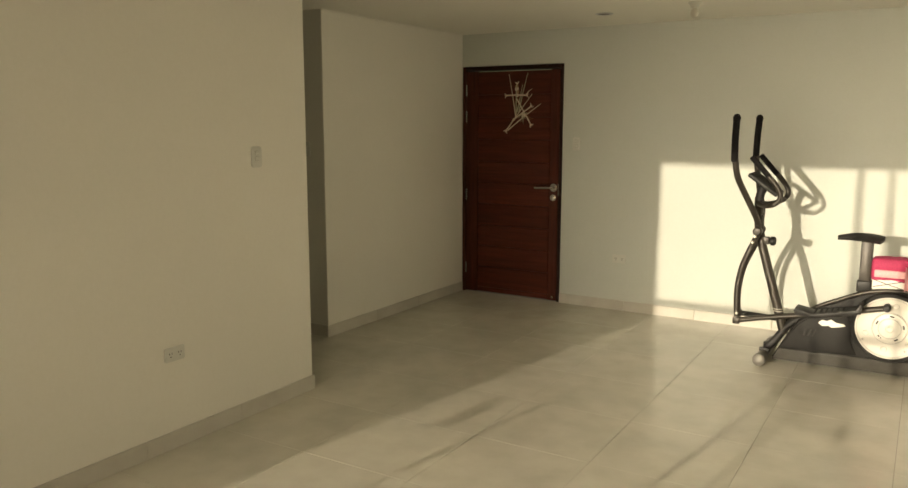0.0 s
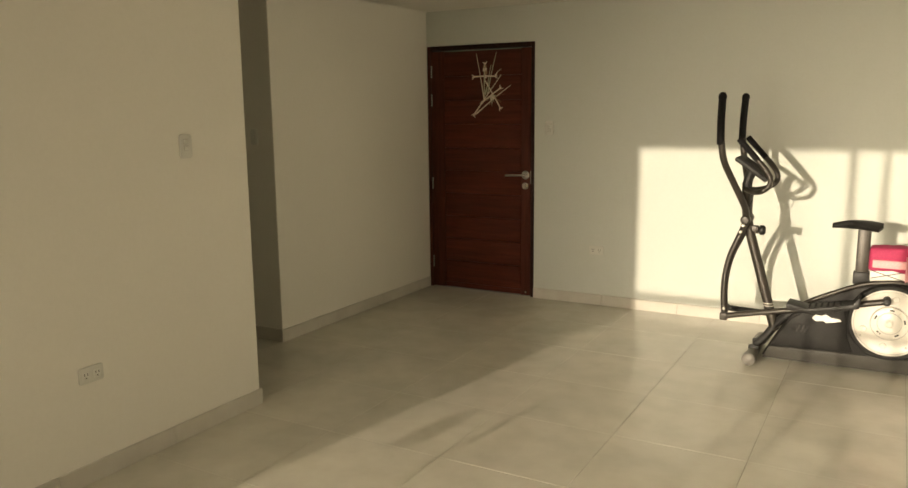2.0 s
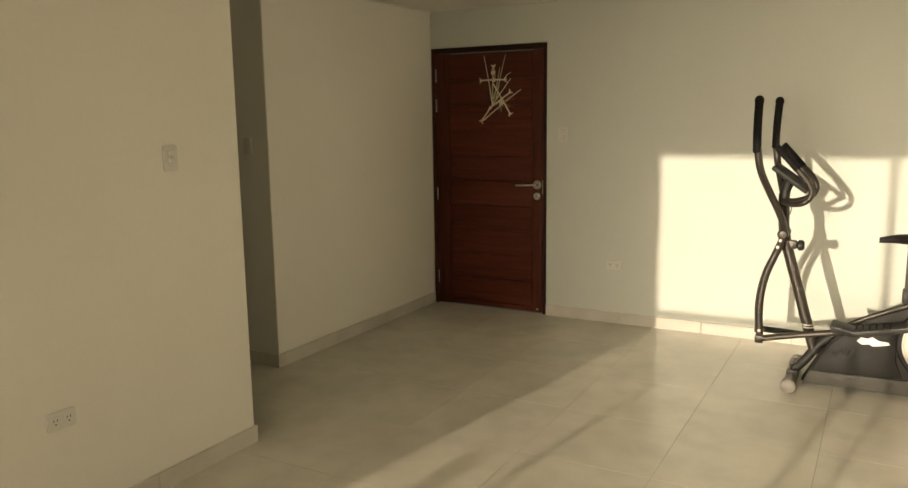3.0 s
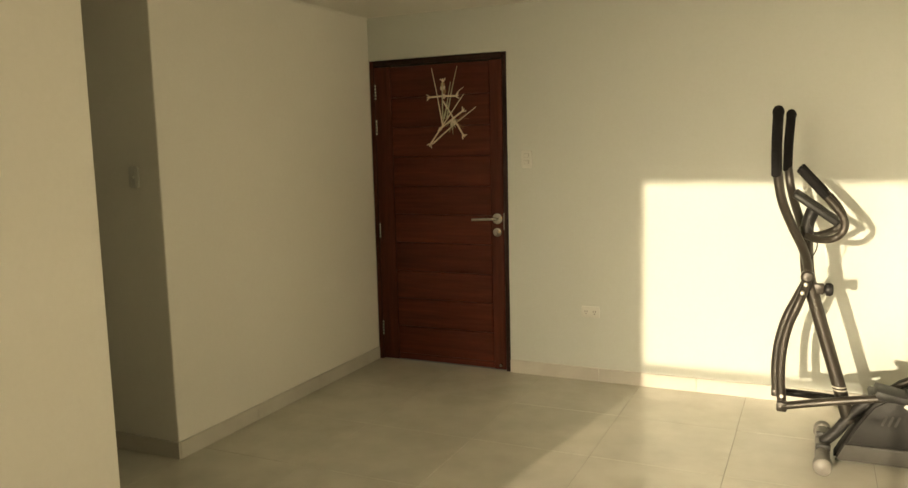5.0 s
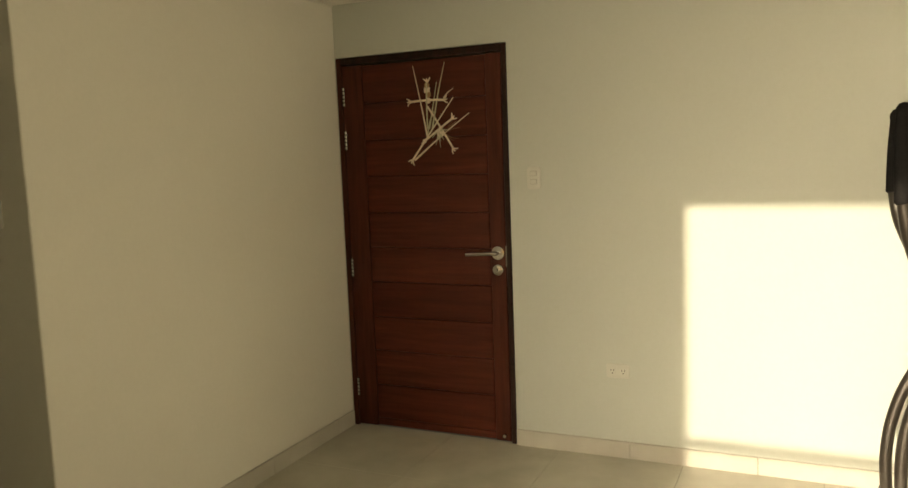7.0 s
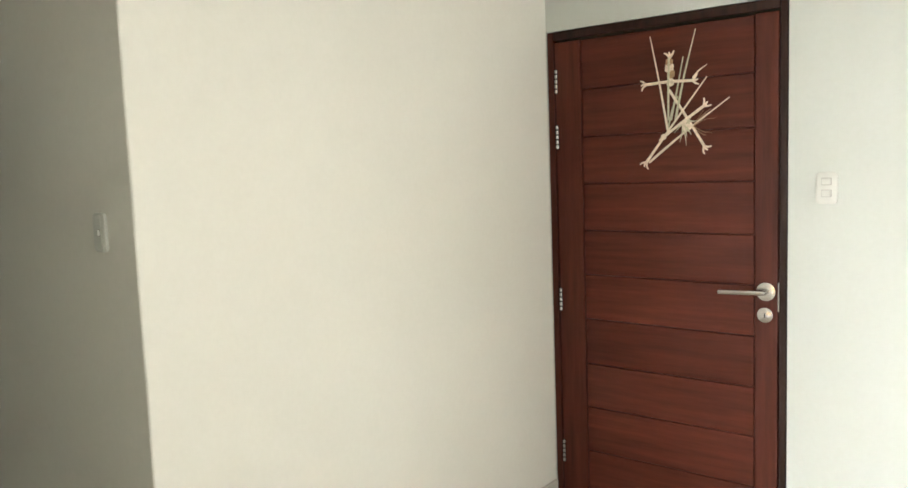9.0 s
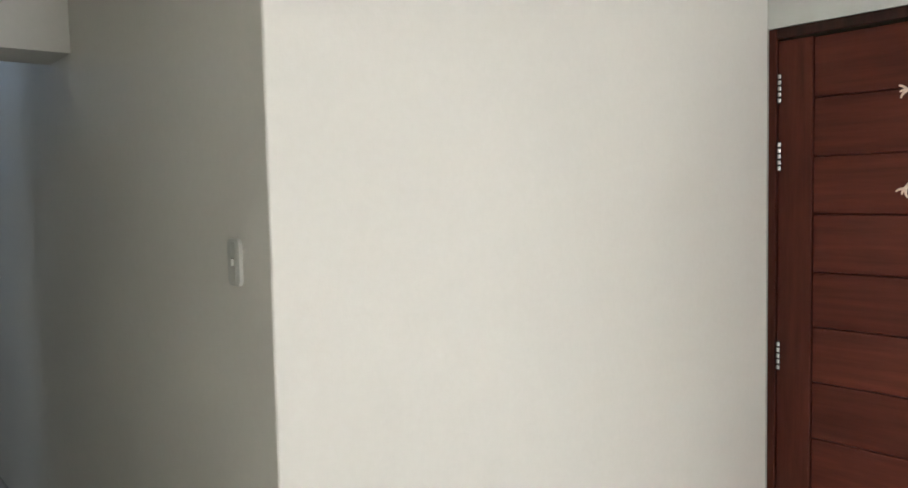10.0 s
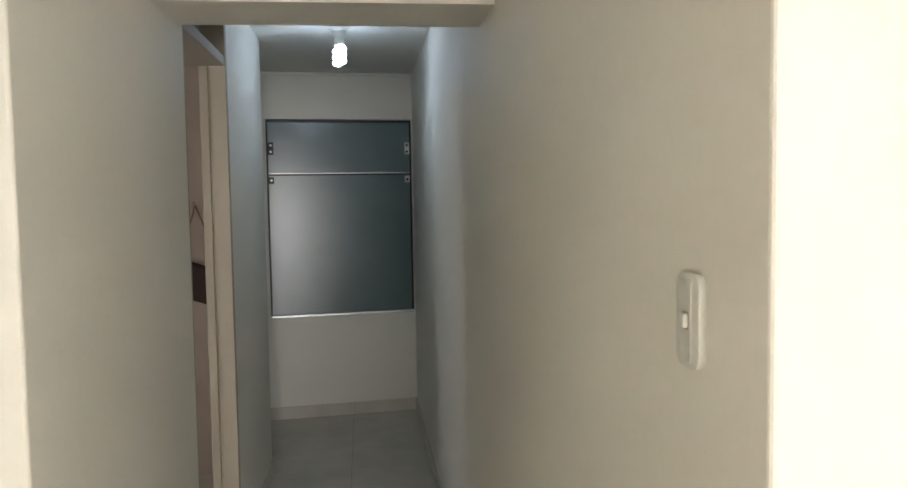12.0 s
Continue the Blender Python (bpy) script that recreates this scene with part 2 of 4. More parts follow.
def tube(pts, r, sides=12, curve=True, r_end=None, flat=1.0, bm=None, n=6):
    """A round bar along points, with domed ends; flat: its thickness in y against its width."""
    path = smooth_path(pts, n) if curve and len(pts) > 2 else [Vector(q) for q in pts]
    own = bmesh.new()
    rings = []
    ref = Vector((0, 1, 0))
    first = (path[1] - path[0]).normalized()
    if abs(first.dot(ref)) > 0.9:
        ref = Vector((0, 0, 1))
    last = len(path) - 1
    r_end = r if r_end is None else r_end

    def ring(c, way, rad):
        u = way.cross(ref).normalized()
        w = u.cross(way).normalized()
        return [own.verts.new(c + (u * math.cos(a) + w * math.sin(a) * flat) * rad) for a in (2 * math.pi * k / sides for k in range(sides))]

    for i, c in enumerate(path):
        way = (path[min(i + 1, last)] - path[max(i - 1, 0)]).normalized()
        rad = r + (r_end - r) * i / last
        if i == 0:
            rings.append(ring(c - way * rad * 0.28, way, rad * 0.72))
        rings.append(ring(c, way, rad))
        if i == last:
            rings.append(ring(c + way * rad * 0.28, way, rad * 0.72))
    for a, b in zip(rings, rings[1:]):
        for k in range(sides):
            own.faces.new((a[k], a[(k + 1) % sides], b[(k + 1) % sides], b[k]))
    own.faces.new(rings[0][::-1])
    own.faces.new(rings[-1])
    return join(bm, own)


def lathe(profile, centre, axis="y", sides=40, bm=None, caps=True):
    """Turns (radius, height) pairs round an axis through centre."""
    own = bmesh.new()
    rings = []
    for r, h in profile:
        row = []
        for k in range(sides):
            a = 2 * math.pi * k / sides
            p = {"y": (r * math.cos(a), h, r * math.sin(a)), "z": (r * math.cos(a), r * math.sin(a), h), "x": (h, r * math.cos(a), r * math.sin(a))}[axis]
            row.append(own.verts.new(Vector(centre) + Vector(p)))
        rings.append(row)
    for a, b in zip(rings, rings[1:]):
        for k in range(sides):
            own.faces.new((a[k], a[(k + 1) % sides], b[(k + 1) % sides], b[k]))
    for row in ((rings[0], rings[-1]) if caps else ()):
        if (row[0].co - row[sides // 2].co).length > 1e-5:
            own.faces.new(row)
    return join(bm, own)


def plate(outline, y0, y1, bevel=0.0, seg=2, bm=None):
    """A solid cut from an (x, z) outline, from y0 to y1."""
    own = bmesh.new()
    a = [own.verts.new((x, y0, z)) for x, z in outline]
    b = [own.verts.new((x, y1, z)) for x, z in outline]
    n = len(outline)
    own.faces.new(a)
    own.faces.new(b[::-1])
    for k in range(n):
        own.faces.new((a[k], b[k], b[(k + 1) % n], a[(k + 1) % n]))
    if bevel:
        bmesh.ops.recalc_face_normals(own, faces=own.faces[:])
        rim = [e for e in own.edges if abs(e.verts[0].co.y - e.verts[1].co.y) < 1e-6]
        bmesh.ops.bevel(own, geom=rim, offset=bevel, segments=seg, affect="EDGES", profile=0.5)
    return join(bm, own)


# ---------- large structure ----------
H = 2.39
FRONT = -0.75
EAST = 5.2
GLASS = 2.85
structure("floor", box(-8.7, -0.95, -0.15, EAST + 0.2, 6.45, -0.0025), GROUT)
structure("ceiling", box(-8.7, -0.95, H, EAST + 0.2, 6.45, H + 0.15), CEIL)
wall_box("wall_west", -3.125, FRONT, 0, -2.975, 3.187, H)
wall_box("wall_corner", -4.25, 3.187, 0, -2.975, 3.337, H, [(-2.975, 3.337)])
wall_box("wall_hall_south", -5.44, 3.235, 0, -4.25, 3.402, H, [(-4.25, 3.402), (-5.44, 3.402)])
wall_box("wall_hall_south_far", -7.40, 3.302, 0, -6.2352, 3.386, H, [(-7.40, 3.386)])
wall_box("wall_hall_recess", -8.60, 3.085, 0, -7.462, 3.235, H)
wall_box("wall_hall_north", -8.75, 4.282, 0, -3.80, 4.432, H)
wall_box("wall_alcove", -3.80, 4.282, 0, -3.65, 6.25, H, [(-3.65, 4.282)])
# the door wall carries its cool shade in the paint colour
wall_box("wall_north_jamb", -3.80, 6.25, 0, -3.645, 6.42, H, material=WALL_SHADE)
wall_box("wall_north_lintel", -3.645, 6.25, 2.103, -2.634, 6.42, H, material=WALL_SHADE)
wall_box("wall_north", -2.634, 6.25, 0, EAST, 6.42, H, material=WALL_SHADE)
wall_box("wall_east", EAST, FRONT, 0, EAST + 0.15, 3.65, H)
wall_box("wall_east_far", EAST, 5.90, 0, EAST + 0.15, 6.42, H)
wall_box("wall_east_sill", EAST, 3.65, 0, EAST + 0.15, 5.90, 0.20)
wall_box("wall_east_head", EAST, 3.65, 1.80, EAST + 0.15, 5.90, H)
wall_box("wall_front_lintel", -3.125, FRONT - 0.15, 2.27, EAST + 0.15, FRONT, H)
wall_box("wall_front_pier", GLASS, FRONT - 0.15, 0, EAST + 0.15, FRONT, 2.27)
wall_box("wall_front_west", -3.125, FRONT - 0.15, 0, -2.985, FRONT, 2.27)
END_TURN = Matrix.Translation((-8.51, 3.775, 0)) @ Matrix.Rotation(radians(6.5), 4, "Z") @ Matrix.Translation((8.51, -3.775, 0))
for name, y0, z0, y1, z1 in (("wall_hall_end_sill", 3.0, 0, 4.5, 0.705), ("wall_hall_end_head", 3.0, 2.072, 4.5, H),
                             ("wall_hall_end_pier", 3.0, 0.705, 3.272, 2.072), ("wall_hall_end_pier_north", 4.279, 0.705, 4.5, 2.072)):
    wall_box(name, -8.66, y0, z0, -8.51, y1, z1).data.transform(END_TURN)
beam_bm = box(-5.365, 3.386, 2.043, -5.08, 4.2825, H)
structure("ceiling_beam", beam_bm, WALL)
# the room behind the hall door
wall_box("wall_bath_far", -7.46, 1.95, 0, -7.40, 3.302, H, material=BATH_WALL)
for name, x0, z0, x1, z1 in (("wall_bath_back", -7.55, 0, -5.20, H), ("wall_bath_back_pier", -4.75, 0, -4.45, H),
                             ("wall_bath_back_sill", -5.20, 0, -4.75, 0.80), ("wall_bath_back_head", -5.20, 2.0, -4.75, H)):
    wall_box(name, x0, 1.80, z0, x1, 1.95, z1)
wall_box("wall_bath_near", -4.60, 1.95, 0, -4.45, 3.235, H)
# unseen shaft walls, added to keep direct sun off the hall window's back
wall_box("shaft_screen", -9.80, 2.75, 0, -9.65, 4.75, 3.6)
wall_box("shaft_screen_south", -9.65, 2.75, 0, -8.60, 2.90, 3.6)
wall_box("shaft_screen_north", -9.65, 4.60, 0, -8.55, 4.75, 3.6)


def skirting(x0, y0, x1, y1, nx, ny, parent):
    """A run of skirting tiles along a wall's foot; (nx, ny) points into the room."""
    length = math.hypot(x1 - x0, y1 - y0)
    ux, uy = (x1 - x0) / length, (y1 - y0) / length
    s = 0.0
    while s < length - 0.01:
        e = min(s + 0.60, length)
        a, b = s + 0.001, e - 0.001
        xs = sorted((x0 + ux * a, x0 + ux * b)) if abs(ux) > 0.5 else sorted((x0 - nx * 0.003, x0 + nx * 0.011))
        ys = sorted((y0 + uy * a, y0 + uy * b)) if abs(uy) > 0.5 else sorted((y0 - ny * 0.003, y0 + ny * 0.011))
        part("skirting_tile", box(xs[0], ys[0], -0.002, xs[1], ys[1], 0.085, 0.0025, 1), SKIRT, parent, smooth=False)
        s = e


base = tagged(new("baseboard"), "run of beige porcelain skirting tiles along the wall feet", kind="structure")
ORIGIN[base] = Vector((0, 0, 0))
for run in ((-2.975, 3.348, -2.975, FRONT, 1, 0), (-2.975, 3.337, -4.25, 3.337, 0, 1), (-4.24, 3.402, -5.44, 3.402, 0, 1),
            (-6.235, 3.386, -7.40, 3.386, 0, 1), (-3.64, 4.282, -8.57, 4.282, 0, -1),
            (-3.65, 4.283, -3.65, 6.25, 1, 0), (-2.634, 6.25, EAST, 6.25, 0, -1), (EAST, 6.24, EAST, FRONT, -1, 0)):
    skirting(*run, base)

end_base = tagged(new("baseboard_hall_end"), "beige porcelain skirting tiles under the hall window", kind="structure")
ORIGIN[end_base] = Vector((0, 0, 0))
skirting(-8.51, 3.22, -8.51, 4.29, 1, 0, end_base)
for o in end_base.children:
    o.data.transform(END_TURN)

structure("trim", box(-3.655, 4.285, H - 0.010, -3.641, 6.248, H - 0.001, 0.003, 1), CEIL)
hall_trim = structure("trim_hall", box(-8.512, 3.236, H - 0.020, -8.494, 4.281, H - 0.001, 0.004, 1), CEIL)
hall_trim.data.transform(END_TURN)

# glazed front of the living room, behind the walk's start
win = tagged(new("window_1"), "wide aluminium sliding window front facing the low sun", kind="structure")
ORIGIN[win] = Vector((0, 0, 0))
bm = box(-2.985, FRONT - 0.11, 2.222, GLASS, FRONT - 0.04, 2.27)
box(-2.985, FRONT - 0.11, 0.0, GLASS, FRONT - 0.04, 0.035, bm=bm)
box(-2.985, FRONT - 0.11, 0.035, -2.965, FRONT - 0.04, 2.222, bm=bm)
part("window_frame", bm, ALU, win, smooth=False)
part("low_post", box(-2.472, FRONT - 0.10, 0.035, -2.440, FRONT - 0.0805, 0.80, 0.003), ALU, win, smooth=False)
for x, w in ((-1.500, 0.036), (-1.300, 0.028), (-1.02, 0.034), (-0.10, 0.04), (1.0, 0.05), (GLASS - 0.02, 0.04)):
    part("mullion", box(x - w / 2, FRONT - 0.10, 0.035, x + w / 2, FRONT - 0.05, 2.222, 0.003), ALU, win, smooth=False)
part("cross_rail", box(-2.962, FRONT - 0.100, 1.046, -1.526, FRONT - 0.080, 1.094, 0.003), ALU, win, smooth=False)
part("cross_rail", box(-1.285, FRONT - 0.101, 1.046, GLASS - 0.041, FRONT - 0.080, 1.094, 0.003), ALU, win, smooth=False)
# unseen block added on the pane to cast the small blob on the floor
part("shadow_block", box(-2.740, FRONT - 0.070, 0.545, -2.635, FRONT - 0.045, 0.612, 0.006), BLACK_ALU, win)
for x0, x1 in ((-2.96, -1.53), (-1.283, -1.04), (-1.0, -0.12), (-0.08, 0.975), (1.025, GLASS - 0.04)):
    g = part("pane", box(x0, FRONT - 0.078, 0.035, x1, FRONT - 0.072, 2.222), CLEAR, win, smooth=False)
    g.visible_shadow = False

# unseen side window, added as an opening for the fill light
ew = tagged(new("window_3_added"), "added unseen side window that houses the fill light", kind="structure")
ORIGIN[ew] = Vector((0, 0, 0))
EX = EAST + 0.05
bm = box(EX, 3.65, 0.20, EX + 0.06, 5.90, 0.24)
box(EX, 3.65, 1.76, EX + 0.06, 5.90, 1.80, bm=bm)
for y in (3.65, 4.755, 5.86):
    box(EX, y, 0.24, EX + 0.06, y + 0.04, 1.76, bm=bm)
part("window_frame", bm, ALU, ew, smooth=False)
for y0, y1 in ((3.69, 4.755), (4.795, 5.86)):
    g = part("pane", box(EX + 0.026, y0, 0.24, EX + 0.032, y1, 1.76), CLEAR, ew, smooth=False)
    g.visible_shadow = False

# ---------- entrance door ----------
DY = 6.25


def entrance_door():
    d = tagged(new("door_1"), "closed reddish-brown wooden entrance door with horizontal planks and steel lever", "door", kind="structure")
    ORIGIN[d] = Vector((0, 0, 0))
    fr = part("door_frame", box(-3.643, DY - 0.004, 0, -3.614, DY + 0.12, 2.10, 0.003), WOOD_V, d, "stained frame", False)
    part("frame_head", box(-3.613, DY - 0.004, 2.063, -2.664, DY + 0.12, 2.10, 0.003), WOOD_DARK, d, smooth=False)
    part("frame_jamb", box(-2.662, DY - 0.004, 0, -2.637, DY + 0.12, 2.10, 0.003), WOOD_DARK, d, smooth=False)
    y0, y1 = DY + 0.004, DY + 0.044
    part("backing", box(-3.60, DY + 0.024, 0.012, -2.68, DY + 0.04, 2.05), WOOD_V, d, smooth=False)
    part("stile", box(-3.611, y0, 0.008, -3.487, y1, 2.056, 0.004), WOOD_V, d, smooth=False)
    part("stile", box(-2.755, y0, 0.008, -2.669, y1, 2.056, 0.004), WOOD_V, d, smooth=False)
    edges = [0.010, 0.054, 0.252, 0.453, 0.649, 0.850, 1.047, 1.241, 1.443, 1.643, 1.845, 2.054]
    for z0, z1 in zip(edges, edges[1:]):
        part("plank", box(-3.484, y0 + 0.005, z0 + 0.0013, -2.758, y1 - 0.003, z1 - 0.0013, 0.004), WOOD, d, smooth=False)
    for z in (1.888, 1.648, 0.930, 0.232):
        bm = bmesh.new()
        for k in range(5):
            lathe([(0.0062, -0.0078), (0.0075, -0.0066), (0.0075, 0.0066), (0.0062, 0.0078)], (-3.6005, DY - 0.004, z - 0.042 + k * 0.021), "z", 10, bm)
        h = part("hinge", bm, STEEL, d, "satin steel hinge knuckles")
        part("hinge_pin", tube([(-3.6005, DY - 0.004, z - 0.052), (-3.6005, DY - 0.004, z + 0.052)], 0.004, 8, False), SLOT, h)
    x, z = -2.711, 1.028
    hd = part("door_handle", lathe([(0.0, -0.010), (0.026, -0.010), (0.035, -0.008), (0.037, -0.001), (0.037, 0.004)], (x, y0, z), "y", 28), STEEL, d, "round satin steel rose")
    part("lever", tube([(x, y0 - 0.006, z), (x, y0 - 0.034, z), (x - 0.012, y0 - 0.046, z), (x - 0.05, y0 - 0.048, z - 0.001), (x - 0.165, y0 - 0.047, z - 0.006)], 0.0100, 12), STEEL, hd)
    lk = part("lock_rose", lathe([(0.0, -0.007), (0.024, -0.007), (0.029, -0.004), (0.029, 0.004)], (x - 0.004, y0, 0.938), "y", 24), STEEL, d, "steel lock cylinder rose")
    part("keyhole", box(x - 0.006, y0 - 0.0095, 0.930, x - 0.002, y0 - 0.0068, 0.946), SLOT, lk, smooth=False)
    part("strike_plate", box(-2.6685, y0 - 0.0045, 0.955, -2.6625, y0 + 0.002, 1.065, 0.001), STEEL, d, smooth=False)
    bolt = part("floor_bolt", lathe([(0.0, -0.022), (0.009, -0.020), (0.011, -0.010), (0.010, 0.0), (0.014, 0.002)], (-2.70, y0, 0.040), "y", 14), STEEL, d, "small steel door stop")
    return d


entrance_door()


def palm_cross():
    """Dry palm fronds tied into crosses, hung on the door's upper part."""
    t = thing("palm_decoration", (-3.06, DY - 0.004, 1.70), "dry woven palm crosses tied together on the entrance door", "decoration")

    def px(x):
        return x + 0.06 + 0.045 * (x + 3.2)

    k = 0
    for name, x0, z0, x1, z1, r0, r1, m in (
            ("frond", -3.219, 2.023, -3.152, 1.650, 0.0030, 0.0075, PALM), ("frond", -3.040, 2.029, -3.120, 1.690, 0.0030, 0.0080, PALM_GREEN),
            ("crossbar", -3.235, 1.836, -3.052, 1.836, 0.0085, 0.0085, PALM), ("frond", -2.996, 1.845, -3.236, 1.528, 0.0035, 0.0085, PALM),
            ("frond", -2.917, 1.761, -3.230, 1.526, 0.0030, 0.0080, PALM), ("crossbar", -3.144, 1.807, -3.010, 1.582, 0.0080, 0.0080, PALM),
            ("frond", -3.010, 1.735, -3.184, 1.612, 0.0085, 0.0070, PALM), ("frond", -2.996, 1.891, -3.050, 1.846, 0.0020, 0.0060, PALM),
            ("stem", -3.141, 1.930, -3.146, 1.690, 0.0070, 0.0060, PALM_GREEN), ("frond", -3.090, 1.930, -3.140, 1.690, 0.0030, 0.0075, PALM_GREEN),
            ("frond", -3.112, 1.78, -3.15, 1.66, 0.0055, 0.006, PALM_GREEN)):
        k += 1
        y = DY - 0.006 - 0.0028 * (k % 5)
        mid = (px((x0 + x1) / 2) + 0.003 * math.sin(k * 2.1), y - 0.003, (z0 + z1) / 2 + 0.003)
        part(name, tube([(px(x0), y - 0.002, z0), mid, (px(x1), y, z1)], r0 * 0.68, 8, True, r1 * 0.68, 0.5), m, t)
    for x, z, a in ((-3.235, 1.836, 180), (-3.052, 1.836, 0), (-3.236, 1.528, 232), (-3.010, 1.582, -52), (-3.010, 1.735, 38), (-3.139, 1.932, 90)):
        bm = bmesh.new()
        for da, ln in ((-42, 0.030), (0, 0.022), (42, 0.030)):
            w = radians(a + da)
            c = Vector((px(x), DY - 0.014, z))
            tube([c, c + Vector((math.cos(w) * ln * 0.6, -0.003, math.sin(w) * ln * 0.6)), c + Vector((math.cos(w + 0.15) * ln, -0.001, math.sin(w + 0.15) * ln))], 0.0050, 7, True, 0.0028, 0.6, bm)
        part("split_end", bm, PALM, t)
    for x, z, r, m in ((-3.075, 1.665, 0.017, PALM), (-3.137, 1.836, 0.012, PALM), (-3.135, 1.868, 0.013, RAFFIA), (-3.141, 1.893, 0.015, PALM), (-3.141, 1.914, 0.012, RAFFIA), (-3.165, 1.625, 0.008, PALM)):
        bm = bmesh.new()
        for j in range(4):
            a = j * 0.9 + x * 40
            c = Vector((px(x), DY - 0.016, z + (j - 1.5) * r * 0.35))
            loop = [c + Vector((math.cos(a + q) * r, math.sin(q * 2) * 0.004, math.sin(a + q) * r * 0.45)) for q in (0, 1.57, 3.14, 4.71, 6.28)]
            tube(loop, 0.0042, 7, True, None, 0.7, bm)
        part("knot", bm, m, t)
    rnd = random.Random(9)
    for j in range(10):
        a = radians(rnd.uniform(-120, 70))
        c = Vector((px(-3.09), DY - 0.013, 1.672 + rnd.uniform(-0.02, 0.02)))
        e = c + Vector((math.cos(a) * rnd.uniform(0.035, 0.075), -0.004, math.sin(a) * rnd.uniform(0.035, 0.075)))
        part("leaflet", tube([c, (c + e) / 2 + Vector((0.004, -0.004, 0.004)), e], 0.0042, 6, True, 0.0008, 0.35), PALM_GREEN, t)
    bm = bmesh.new()
    rnd = random.Random(4)
    for j in range(9):
        a = rnd.uniform(-0.7, 0.9)
        c = Vector((px(-3.05), DY - 0.012, 1.66))
        e = c + Vector((math.cos(a) * rnd.uniform(0.05, 0.11), -0.004, math.sin(a) * 0.09))
        tube([c, (c + e) / 2 + Vector((0, -0.003, rnd.uniform(-0.012, 0.012))), e], 0.0009, 5, True, 0.0005, 1.0, bm)
    part("loose_fibres", bm, RAFFIA, t)


palm_cross()


# ---------- switches and sockets ----------
def rounded(w, h, r, n=5):
    out = []
    for cx, cz, a0 in ((w / 2 - r, h / 2 - r, 0), (-w / 2 + r, h / 2 - r, 90), (-w / 2 + r, -h / 2 + r, 180), (w / 2 - r, -h / 2 + r, 270)):
        for k in range(n + 1):
            a = radians(a0 + 90 * k / n)
            out.append((cx + r * math.cos(a), cz + r * math.sin(a)))
    return out


def on_wall(bm, at, face):
    """Turns a plate laid out round the origin (front towards -y) onto a wall that faces 'face'."""
    turn = {"-y": 0, "+x": 90, "+y": 180, "-x": -90}[face]
    bmesh.ops.transform(bm, matrix=Matrix.Translation(at) @ Matrix.Rotation(radians(turn), 4, "Z"), verts=bm.verts[:])
    return bm


def wall_switch(at, face, toggles, label, w=0.073, h=0.113):
    t = thing("light_switch", at, label, "light switch", "wall switches")
    part("cover_plate", on_wall(plate(rounded(w, h, 0.016), -0.0095, 0.001, 0.003, 2), at, face), WHITE_PLASTIC, t)
    if w < 0.07:
        part("insert", on_wall(plate(rounded(0.026, h - 0.012, 0.005, 3), -0.0104, -0.009, 0.0008, 1), at, face), WHITE_PLASTIC, t)
    for dx, dz, bw, bh in toggles:
        bm = plate([(x + dx, z + dz) for x, z in rounded(bw + 0.004, bh + 0.004, 0.003, 2)], -0.0108, -0.0085)
        part("toggle_gap", on_wall(bm, at, face), GAP, t)
        bm = plate([(x + dx, z + dz) for x, z in rounded(bw, bh, 0.003, 2)], -0.0165, -0.009, 0.0025, 2)
        part("toggle", on_wall(bm, at, face), WHITE_PLASTIC, t)
    return t


def wall_outlet(at, face, label):
    t = thing("power_outlet", at, label, "power outlet", "wall outlets")
    part("cover_plate", on_wall(plate(rounded(0.117, 0.072, 0.010), -0.0085, 0.001, 0.0025, 2), at, face), WHITE_PLASTIC, t)
    for dx in (-0.027, 0.027):
        bm = plate([(x + dx, z) for x, z in rounded(0.034, 0.040, 0.010, 4)], -0.0105, -0.0075, 0.0012, 1)
        f = part("socket_face", on_wall(bm, at, face), WHITE_PLASTIC, t)
        for sx, sz, w, h in ((-0.007, 0.005, 0.003, 0.010), (0.007, 0.005, 0.003, 0.010), (0, -0.010, 0.006, 0.005)):
            bm = box(dx + sx - w / 2, -0.0113, sz - h / 2, dx + sx + w / 2, -0.0100, sz + h / 2)
            part("slot", on_wall(bm, at, face), SLOT, f, smooth=False)
    return t


wall_switch((-2.975, 2.933, 1.411), "+x", [(0, 0.022, 0.026, 0.020), (0, -0.008, 0.026, 0.020)], "white double light switch on the cream living room wall")
wall_switch((-2.502, DY, 1.415), "-y", [(0, 0.024, 0.030, 0.022), (0, -0.018, 0.030, 0.022)], "white double light switch beside the entrance door")
wall_switch((-3.813, 4.282, 1.401), "-y", [(0.0, 0.0, 0.013, 0.016)], "white single light switch on the hall wall", 0.062, 0.105)
wall_outlet((-2.975, 2.338, 0.474), "+x", "white double power outlet low on the living room wall")
wall_outlet((-2.088, DY, 0.446), "-y", "white double power outlet beside the sunlit wall")

# ---------- ceiling fittings ----------
t = thing("recessed_downlight", (-2.02, 5.54, H), "small round recessed ceiling spotlight, switched off", "ceiling light")
part("rim", lathe([(0.052, 0.002), (0.064, -0.001), (0.066, -0.005), (0.056, -0.008), (0.048, -0.006), (0.046, 0.002)], (-2.02, 5.54, H), "z", 32, None, False), ALU, t)
